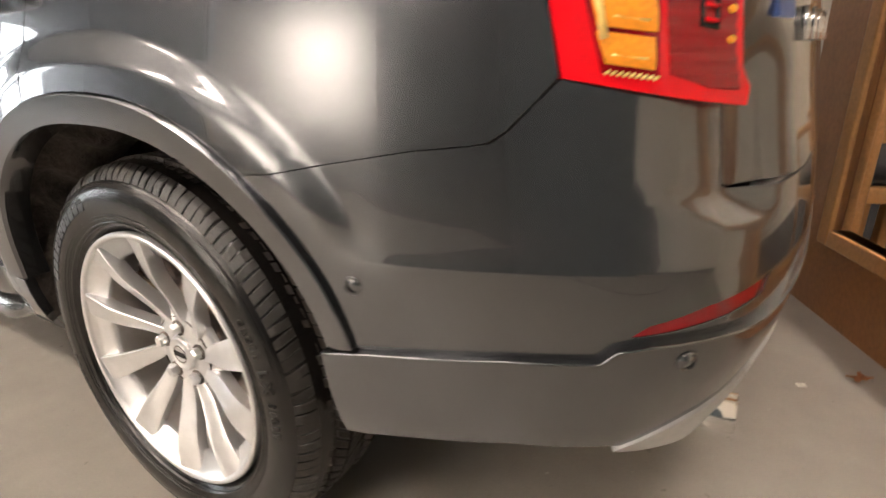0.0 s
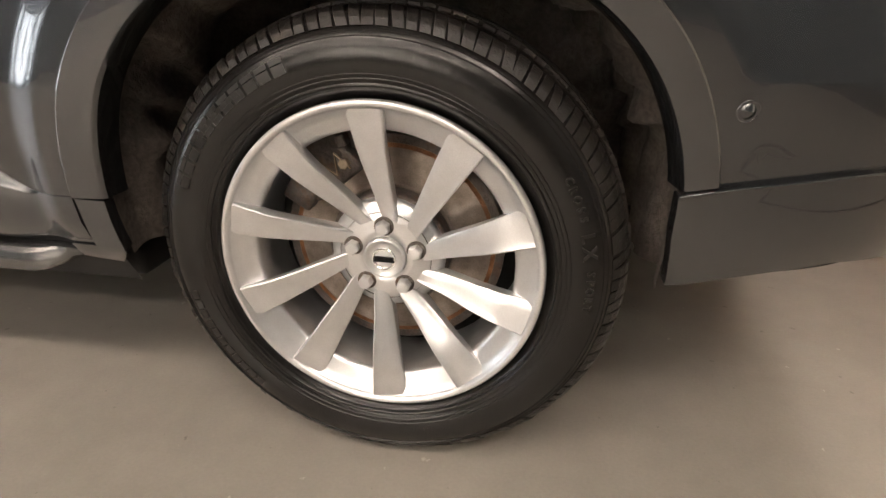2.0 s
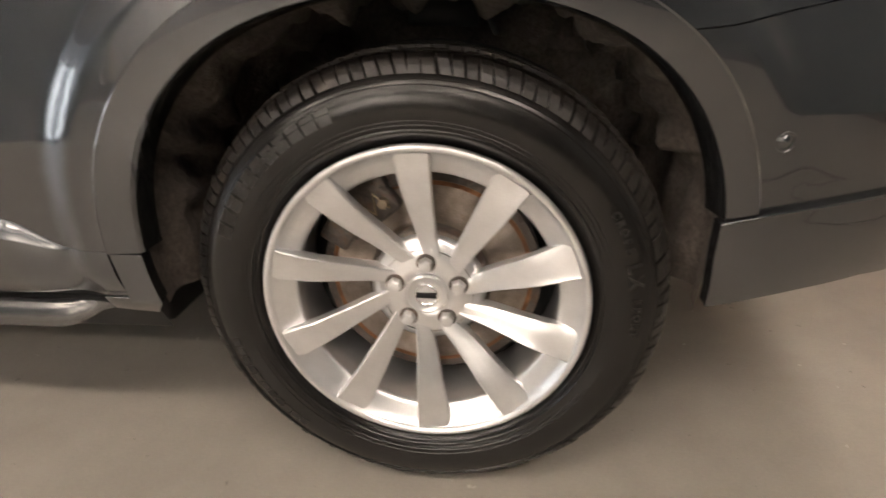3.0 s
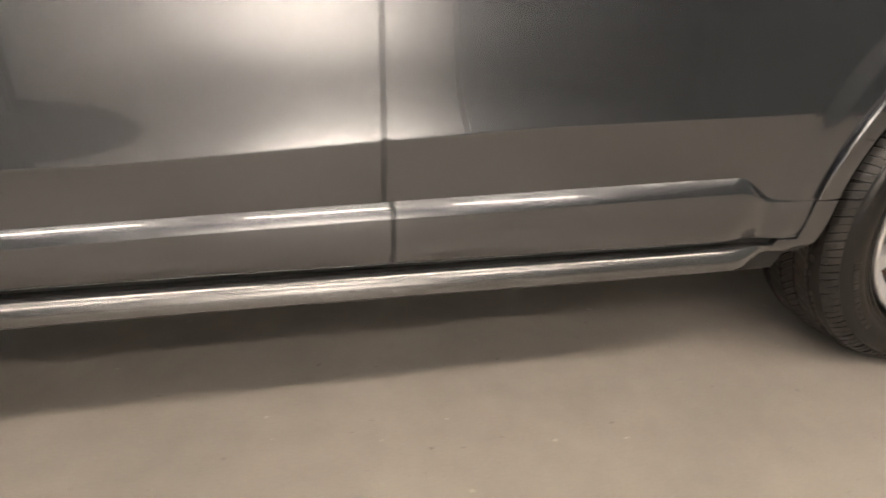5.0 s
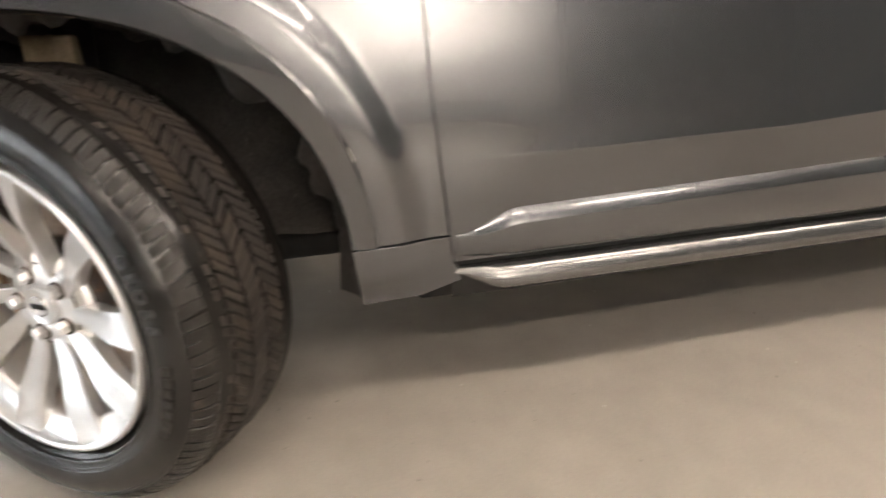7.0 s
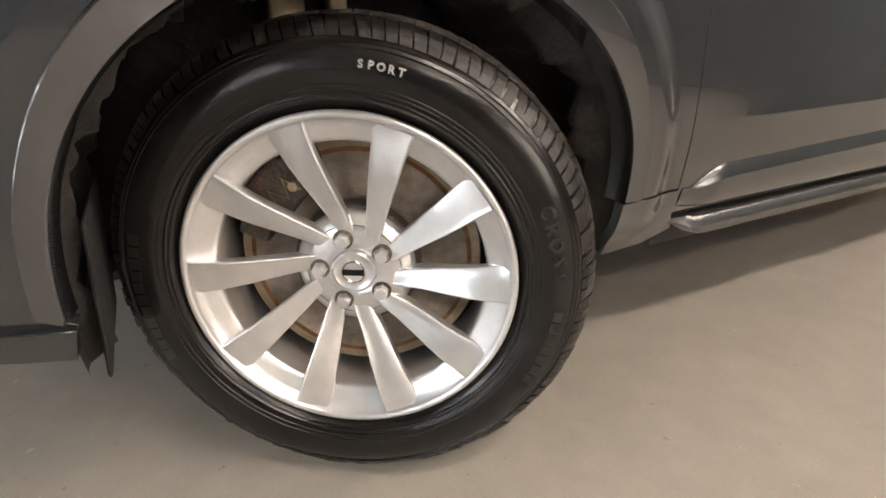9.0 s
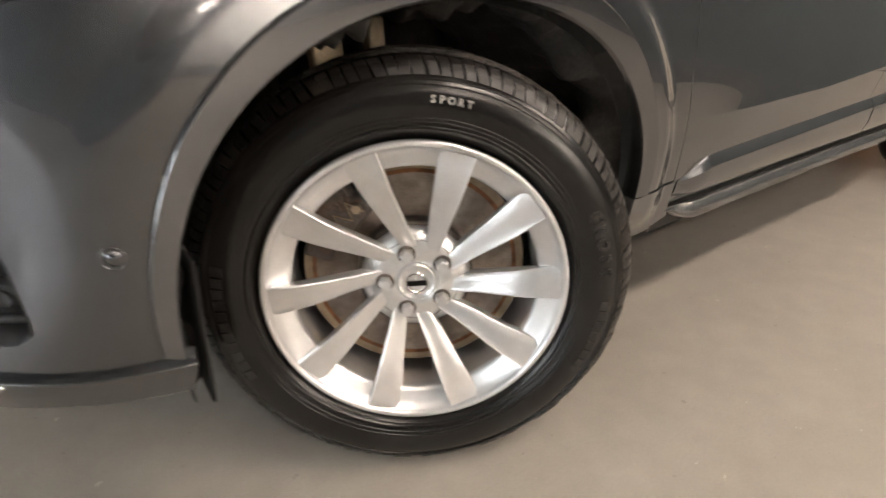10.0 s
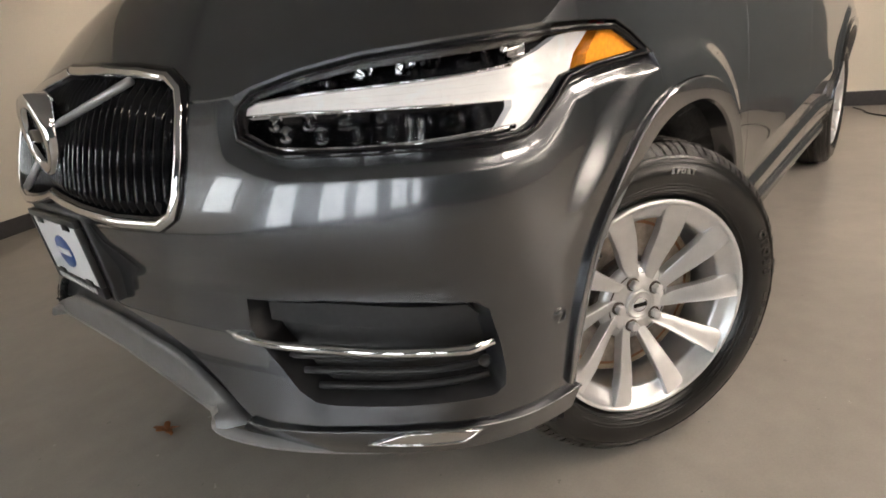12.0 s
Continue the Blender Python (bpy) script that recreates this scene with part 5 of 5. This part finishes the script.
part("emblem_slash", (v, f), SATIN, grille, "diagonal silver emblem strip")

# hood
def hood():
    edge = [(0.64, 1.092), (0.3, 1.085), (0.0, 1.066), (-0.25, 1.032), (-0.345, 0.998), (-0.392, 0.974), (-0.456, 0.972), (-0.56, 0.970), (-0.671, 0.968), (-0.78, 0.958), (-0.872, 0.948), (-0.905, 0.940), (-0.96, 0.9385), (-1.018, 0.940), (-1.042, 0.972), (-1.075, 0.994), (-1.15, 1.008), (-1.30, 1.025), (U0, 1.038)]
    rim = [skin(u, z, -0.001) for u, z in dense(edge, 0.018, False)]
    verts, m = [], 22
    n = len(rim)
    for i, p in enumerate(rim):
        cx = 0.55 + (p.x - 0.62) * 0.30
        q = Vector((max(p.x, cx) if p.x > 0.5 else cx, 0.95, 1.31 - 0.06 * (0.62 - cx)))
        for j in range(m):
            k = j / (m - 1)
            r = p.lerp(q, k)
            lift = 1 - (1 - k) ** 3.4
            r.z = p.z + (q.z - p.z) * lift
            verts.append(r)
    faces = grid_faces(n, m)
    o = len(verts)
    for i, p in enumerate(rim):
        verts += [p, p + Vector((0.0, 0.006, -0.022))]
    faces += [(o + 2 * i, o + 2 * i + 1, o + 2 * i + 3, o + 2 * i + 2) for i in range(n - 1)]
    return verts, faces


both("hood", hood(), PAINT, CAR, "grey metallic hood")

# fog lamp recess
fog = new("fog_grille")
fog.parent = CAR
tagged(fog, "black bumper side grille with chrome blade")
ring = dense(FOG, 0.02)
inner = offset_loop(ring, 0.012)
part("recess", ([skin(*p, o) for o, rr in ((0.001, ring), (-0.008, offset_loop(ring, 0.003)), (-0.05, inner)) for p in rr], grid_faces(3, len(ring), True)), BLACK, fog, "black plastic recess")
part("back_panel", panel(offset_loop(FOG, 0.010), out=-0.048, step=0.03, deep=0.004), BLACK, fog)
BLADE = [(-1.010, 0.549), (-0.941, 0.543), (-0.833, 0.537), (-0.733, 0.535), (-0.641, 0.535), (-0.571, 0.531), (-0.530, 0.537)]
part("chrome_blade", tube([skin(u, z, o) for (u, z), o in zip(dense(BLADE, 0.03, False), np.r_[0.0, np.full(200, 0.004)])], [0.003] + [0.0085] * (len(dense(BLADE, 0.03, False)) - 2) + [0.006], 12), CHROME, fog, "polished chrome blade")
part("upper_vane", panel([(-0.925, 0.603), (-0.769, 0.600), (-0.56, 0.592), (-0.54, 0.570), (-0.64, 0.560), (-0.83, 0.562), (-0.925, 0.570)], out=-0.022, step=0.025, deep=0.012), BLACK, fog, "black vane")
for z0 in (0.512, 0.488, 0.464):
    part("vane", skin_tube([(-0.818 - (z0 - 0.448) * 1.15, z0 - 0.002), (-0.70, z0), (-0.535, z0 + 0.002)], -0.026, 0.006, 8), BLACK, fog)
part("parking_sensor", reflector_cup(-0.545, 0.500, 0.010, 0.003, -0.012), BLACK, fog)
copy_thing(fog, Matrix()).matrix_basis = Matrix.Translation((0, 1.9, 0)) @ Matrix.Diagonal((1, -1, 1, 1))


def parking_sensor(u, z, out=0.0):
    n, c = skin_normal(u, z), skin(u, z, out)
    m = Matrix.Translation(c) @ Vector((0, -1, 0)).rotation_difference(n).to_matrix().to_4x4()
    v, f = lathe([(0.0145, 0.003), (0.0135, -0.0012), (0.0122, -0.0008), (0.0117, 0.0026), (0.0102, 0.0026), (0.0095, -0.0006), (0.0002, -0.0012)], 32)
    return [m @ Vector(p) for p in v], f


both("parking_sensor", parking_sensor(-0.408, 0.541), PAINT, CAR, "round painted parking sensor")
both("parking_sensor", parking_sensor(3.443, 0.614), PAINT, CAR, "round painted parking sensor")
both("parking_sensor", parking_sensor(3.868, 0.530, 0.0115), PAINT, CAR, "round painted parking sensor")

# lower middle of the front
v = [skin(u, z, o) for u, z, o in [(p[0], p[1], -0.05) for p in dense(CREASE_F[9:], 0.03, False)]]
low = [Vector((max(skin(u, 0.30).x + 0.12, -0.50), skin(u, 0.30).y + 0.03, 0.33)) for u, z in dense(CREASE_F[9:], 0.03, False)]
tray = [Vector((-0.660, p.y, 0.345)) for p in low]
both("lower_grille", (v + low + tray, grid_faces(3, len(v))), BLACK, CAR, "black lower air intake")


def front_skid(edge, wide):
    """The silver lip that runs under the nose, with its upturned point beside the middle intake."""
    line = spline(edge, 8)
    w = np.interp(np.linspace(0, 7, len(line)), range(8), wide)
    verts = []
    for p, q in zip(line, w):
        p = Vector(p)
        verts += [p + Vector((0.03, 0.0, -0.012)), p + Vector((0.002, 0, -0.006)), p, p + Vector((0.004 + 0.25 * q, 0.25 * q, 0.55 * q)), p + Vector((0.008 + 0.55 * q, 0.5 * q, 0.9 * q)), p + Vector((0.012 + 0.5 * q, 0.5 * q, 0.82 * q))]
    return verts, grid_faces(len(line), 6)


LIP_NEAR = [(-0.510, 0.105, 0.330), (-0.600, 0.185, 0.338), (-0.680, 0.285, 0.350), (-0.735, 0.375, 0.362), (-0.7654, 0.4622, 0.3742), (-0.757, 0.480, 0.398), (-0.745, 0.560, 0.388), (-0.740, 0.95, 0.394)]
sharp(both("front_skid_plate", front_skid(LIP_NEAR, [0.002, 0.003, 0.005, 0.009, 0.010, 0.004, 0.003, 0.003]), SATIN, CAR, "satin silver front skid plate"), 40)


def along(line, n):
    """The points of a line spread evenly over its length."""
    line = [Vector(q) for q in line]
    run = np.r_[0.0, np.cumsum([(b - a).length for a, b in zip(line, line[1:])])]
    at = np.linspace(0.0, run[-1], n)
    return [Vector([float(np.interp(w, run, [q[k] for q in line])) for k in range(3)]) for w in at]


def apron(rows, n=36):
    """A sheet between the silver lip and the lower edge of the bumper; rows give the share of the way and the sag behind."""
    lip = along(spline(LIP_NEAR[4:], 8), n)
    edge = along([skin(u, z, -0.008) for u, z in dense(CREASE_F[8:], 0.02, False)], n)
    return [a.lerp(b, k) + Vector((sag, 0.0, -0.3 * sag)) for k, sag in rows for a, b in zip(lip, edge)], grid_faces(len(rows), n)


both("lower_apron", apron([(0.0, 0.003), (0.2, 0.003), (0.45, 0.004), (0.55, 0.006), (0.58, 0.016)]), APRON, CAR, "grey satin panel above the silver lip")
both("apron_slit", apron([(0.57, 0.016), (0.64, 0.034), (0.85, 0.034), (0.99, 0.012)]), BLACK, CAR, "black slit under the bumper edge")
flap = bmesh.new()
box(flap, (-0.350, 0.0, 0.255), (-0.344, 0.24, 0.47), Matrix.Translation((0, 0.030, 0)) @ Matrix.Rotation(radians(4), 4, "Y"), 0.004)
both("mud_flap", flap, DARK, CAR, "black plastic flap ahead of the front tyre")
both("bumper_lip_trim", strip_on_skin([(-0.748, 0.383), (-0.683, 0.408), (-0.622, 0.405), (-0.566, 0.392), (-0.597, 0.370), (-0.672, 0.377)], 0.005, 0.010, 0.003), CHROME, CAR, "chrome trim round the lower lamp")
both("lower_lamp", panel([(-0.735, 0.384), (-0.680, 0.403), (-0.624, 0.400), (-0.576, 0.390), (-0.599, 0.374), (-0.672, 0.381)], out=0.011, step=0.02, deep=0.01), CHROME, CAR, "small chrome lower lamp")

# number plate on its bracket
nose = float(skin(U0, 0.6).x)
plate = new("number_plate")
plate.parent = CAR
tagged(plate, "white dealer plate in a black frame")
plate.matrix_basis = Matrix.Translation((nose - 0.032, 0.95, 0.645)) @ Matrix.Rotation(radians(-90), 4, "Z") @ Matrix.Rotation(radians(3), 4, "X")
part("bracket", boxes([((-0.17, 0.012, -0.095), (0.17, 0.075, 0.095))], 0.006), BLACK, plate, "black plate bracket")
part("plate_panel", boxes([((-0.152, 0.0, -0.076), (0.152, 0.0125, 0.076))], 0.003), PLATE, plate, "white plate panel")
part("plate_frame", boxes([((-0.160, -0.003, 0.068), (0.160, 0.010, 0.084)), ((-0.160, -0.003, -0.084), (0.160, 0.010, -0.060)), ((-0.160, -0.003, -0.060), (-0.150, 0.010, 0.068)), ((0.150, -0.003, -0.060), (0.160, 0.010, 0.068))], 0.002), BLACK, plate, "black plate frame")
v, f = lathe([(0.052, 0.002), (0.050, -0.002), (0.0005, -0.002)], 40)
part("plate_badge", ([(x, y, z * 0.72) for x, y, z in v], f), BLUE, plate, "blue oval mark")
part("badge_bar", boxes([((-0.04, -0.0035, -0.006), (0.04, -0.002, 0.008))]), PLATE, plate)
for k in range(12):
    part("plate_mark", boxes([((-0.124 + k * 0.021, -0.0045, -0.0775), (-0.110 + k * 0.021, -0.003, -0.0655))]), PLATE, plate)
for x in (-0.09, 0.09):
    for z in (-0.058, 0.066):
        part("plate_clip", boxes([((x - 0.02, -0.0035, z - 0.008), (x + 0.02, -0.0005, z + 0.006))], 0.001), BLACK, plate)

# ---- rear fittings ----
lamp_r = new("tail_light")
lamp_r.parent = CAR
tagged(lamp_r, "red tail light with amber and dark red sections")
TAIL = [(3.657, 1.10), (3.664, 1.02), (3.675, 0.937), (3.691, 0.867), (3.770, 0.855), (3.841, 0.845), (3.922, 0.836), (3.928, 0.855), (3.912, 0.876), (3.907, 0.937), (3.91, 1.02), (3.92, 1.10)]
part("lamp_body", panel(TAIL, out=0.001, step=0.02, deep=0.03), RED, lamp_r, "glossy red lens border")
part("amber_well", panel([(3.712, 1.10), (3.710, 0.94), (3.730, 0.873), (3.792, 0.866), (3.789, 0.94), (3.789, 1.10)], out=0.002, step=0.02, deep=0.004), DEEPRED, lamp_r)
for k in range(6):
    z0 = 0.882 + 0.036 * k
    lean = 0.30 * max(0.0, 0.94 - z0)
    block = [(3.716 + lean, z0), (3.786, z0 - 0.006), (3.784, z0 + 0.025), (3.714 + 0.30 * max(0.0, 0.909 - z0), z0 + 0.031)]
    part("amber_block", panel(block, out=0.004, step=0.009, deep=0.004, push=lambda u, z, z0=z0: 0.004 - 0.18 * abs(z - z0 - 0.008)), AMBER, lamp_r, "amber ribbed block")
    # pale bar puts the highlight along the rib into the colour
    part("amber_highlight", skin_tube([(3.738, z0 + 0.008), (3.776, z0 + 0.005)], 0.006, 0.0022, 8), AMBERPALE, lamp_r)
part("dark_section", panel([(3.797, 1.10), (3.798, 0.94), (3.806, 0.872), (3.86, 0.857), (3.905, 0.853), (3.893, 0.90), (3.893, 1.10)], out=0.003, step=0.0045, deep=0.004, push=lambda u, z: 0.0011 * math.sin(z * 2 * math.pi / 0.014)), DEEPRED, lamp_r, "dark red ribbed section")
part("dark_frame", strip_on_skin([(3.838, 0.918), (3.864, 0.914), (3.862, 0.972), (3.836, 0.975)], 0.005, 0.004, 0.002), GLOSS, lamp_r)
for k in range(5):
    part("red_stud", ball(3.884, 0.905 + 0.03 * k, 0.0045, 0.004), AMBER, lamp_r)
part("amber_strip", skin_tube([(3.724, 1.06), (3.723, 0.94), (3.730, 0.905)], 0.005, 0.0045, 10), AMBERPALE, lamp_r, "pale amber edge strip")
for k in range(9):
    part("amber_tick", skin_tube([(3.733 + 0.0066 * k, 0.8715 - 0.0007 * k), (3.738 + 0.0066 * k, 0.8755 - 0.0007 * k)], 0.004, 0.0016, 6), AMBERPALE, lamp_r)
for k in range(4):
    part("red_rib", skin_tube([(3.842, 0.925 + 0.014 * k), (3.860, 0.923 + 0.014 * k)], 0.005, 0.0022, 6), RED, lamp_r)
copy_thing(lamp_r, Matrix()).matrix_basis = Matrix.Translation((0, 1.9, 0)) @ Matrix.Diagonal((1, -1, 1, 1))
both("reflector", panel(offset_loop(REFLECTOR, 0.001), out=-0.003, step=0.015, deep=0.012), DEEPRED, CAR, "red bumper reflector")
both("tailgate", panel([(3.926, 0.742), (3.944, 0.739), (4.1, 0.739), (U1, 0.739), (U1, 1.10), (3.924, 1.10), (3.914, 1.02), (3.911, 0.937), (3.916, 0.877), (3.932, 0.856), (3.926, 0.836)], out=0.0, push=lambda u, z: -0.030 * (1 - float(eased(3.95, 4.08, u))) * float(eased(0.69, 0.735, z)) * (1 - float(eased(0.86, 0.95, z)))), PAINT, CAR, "grey metallic tailgate")
both("tailgate_strip", strip_on_skin([(4.005, 0.727), (4.03, 0.720), (4.09, 0.718), (4.2, 0.722), (U1 - 0.01, 0.724), (U1 - 0.01, 0.740), (4.2, 0.739), (4.10, 0.738), (4.045, 0.736), (4.015, 0.733)], 0.005, -0.012, 0.004), SATIN, CAR, "satin silver strip under the tailgate")
tagged(part("tail_badge", panel([(3.99, 0.93), (4.05, 0.93), (4.05, 0.96), (3.99, 0.96)], out=0.004, step=0.02), BLUE, CAR), "small blue tailgate badge")
for k in range(5):
    part("tailgate_letter", tube([skin(4.10 + 0.05 * k, 0.905, 0.006), skin(4.10 + 0.05 * k, 0.945, 0.006)], 0.006, 6), CHROME, CAR, "plain chrome tailgate mark")
both("exhaust_tip", tube([(3.70, 0.345, 0.345), (3.80, 0.345, 0.350), (3.868, 0.345, 0.354), (3.870, 0.345, 0.354), (3.80, 0.345, 0.350)], [0.028, 0.030, 0.031, 0.028, 0.026], 24, False), CHROME, CAR, "chrome exhaust tip")

# ---- upper body ----
def glass_loop(u0, u1, u2, u3):
    return [(u0, 1.115), (u1, 1.115), (u2, 1.50), (u3, 1.50)]


both("belt_trim", strip_on_skin([(0.66, 1.103), (3.62, 1.103), (3.62, 1.114), (0.66, 1.114)], 0.004, 0.0, 0.004), CHROME, CAR, "thin belt line trim")
for lp in (glass_loop(0.90, 1.68, 1.68, 1.45), glass_loop(1.74, 2.72, 2.66, 1.74), glass_loop(2.79, 3.55, 3.40, 2.73)):
    both("side_window", panel(lp, out=-0.006, step=0.06), GLASS, CAR, "dark tinted side window")
both("window_pillar", panel([(0.50, 1.105), (3.70, 1.10), (3.60, 1.56), (1.40, 1.56)], out=-0.02, step=0.08), PAINT, CAR)


def roof():
    verts, n, m = [], 30, 12
    for i in range(n):
        u = 1.35 + (3.70 - 1.35) * i / (n - 1)
        p = skin(u, 1.55, -0.02)
        top = 1.72 - 0.05 * ((u - 2.2) / 1.5) ** 2
        for j in range(m):
            k = j / (m - 1)
            verts.append((p.x, p.y + (0.95 - p.y) * k, 1.55 + (top - 1.55) * math.sin(k * math.pi / 2) ** 0.7))
    return verts, grid_faces(n, m)


both("roof", roof(), PAINT, CAR, "grey metallic roof")
wv = []
for i in range(12):
    k = i / 11
    for j in range(10):
        q = j / 9
        lowp, topp = Vector((0.62 - 0.10 * q, 0.10 + 0.85 * q, 1.10 + 0.16 * q)), Vector((1.42 - 0.05 * q, 0.27 + 0.68 * q, 1.56 + 0.13 * q))
        wv.append(lowp.lerp(topp, k) + Vector((0, 0, 0.05 * math.sin(k * math.pi))))
both("windscreen", (wv, grid_faces(12, 10)), GLASS, CAR, "dark windscreen")
rv = []
for i in range(8):
    k = i / 7
    for j in range(8):
        q = j / 7
        rv.append(skin(3.68 + (U1 - 3.68) * q, 1.10).lerp(Vector((3.62 + 0.08 * q, 0.25 + 0.70 * q, 1.57 + 0.10 * q)), k))
both("rear_window", (rv, grid_faces(8, 8)), GLASS, CAR, "dark rear window")
for u in (1.50, 2.60):
    bm = bmesh.new()
    a, b = skin(u, 0.985, 0.035), skin(u + 0.2, 0.99, 0.035)
    both("door_handle", tube([skin(u, 0.985, 0.004), skin(u + 0.02, 0.986, 0.032), skin(u + 0.1, 0.988, 0.036), skin(u + 0.19, 0.99, 0.032), skin(u + 0.21, 0.99, 0.004)], [0.010, 0.012, 0.013, 0.012, 0.010], 12), PAINT, CAR, "grey door handle")

# ---- small things on the floor ----
def dry_leaf(at, size):
    """A curled lobed oak leaf."""
    verts, faces = [], []
    n = 40
    for i in range(n):
        a = 2 * math.pi * i / n
        r = size * (0.62 + 0.30 * math.cos(5 * a) + 0.12 * math.cos(9 * a + 1)) * (1.25 if abs(math.cos(a)) > 0.8 else 0.8)
        verts.append((r * math.cos(a), r * 0.7 * math.sin(a), 0.006 + 0.35 * size * abs(math.sin(a * 1.5)) ** 2))
    verts += [(x, y, z - 0.0015) for x, y, z in verts]
    verts += [(0, 0, 0.004), (0, 0, 0.0025)]
    faces = [(i, (i + 1) % n, 2 * n) for i in range(n)] + [((i + 1) % n + n, i + n, 2 * n + 1) for i in range(n)] + [(i, i + n, (i + 1) % n + n, (i + 1) % n) for i in range(n)]
    low = min(v[2] for v in verts)
    ob = part("dry_leaf", ([(x, y, z - low) for x, y, z in verts], faces), LEAF)
    ob.matrix_basis = at
    return tagged(ob, "dry brown oak leaf lying on the floor", "leaf", group="dry leaves")


dry_leaf(pose(4.17, 1.22, 0.0, 0, 0, 40), 0.035)
dry_leaf(pose(-0.66, 1.17, 0.0, 0, 0, 110), 0.045)
sc = part("paper_scrap", boxes([((-0.012, -0.008, 0), (0.012, 0.008, 0.004), pose(4.03, 1.11, 0, 0, 0, 25))], 0.001), PAPER)
tagged(sc, "tiny pale scrap of paper on the floor", "litter")
pts = [(5.10, 0.06, 0.006), (4.95, -0.02, 0.006), (4.80, -0.06, 0.006), (4.62, -0.19, 0.006), (4.45, -0.42, 0.006), (4.30, -0.8, 0.006)]
tagged(part("cable", tube([tuple(p) for p in spline(pts, 8)], 0.006, 8), SEAL), "thin black cable lying on the floor", "cable")
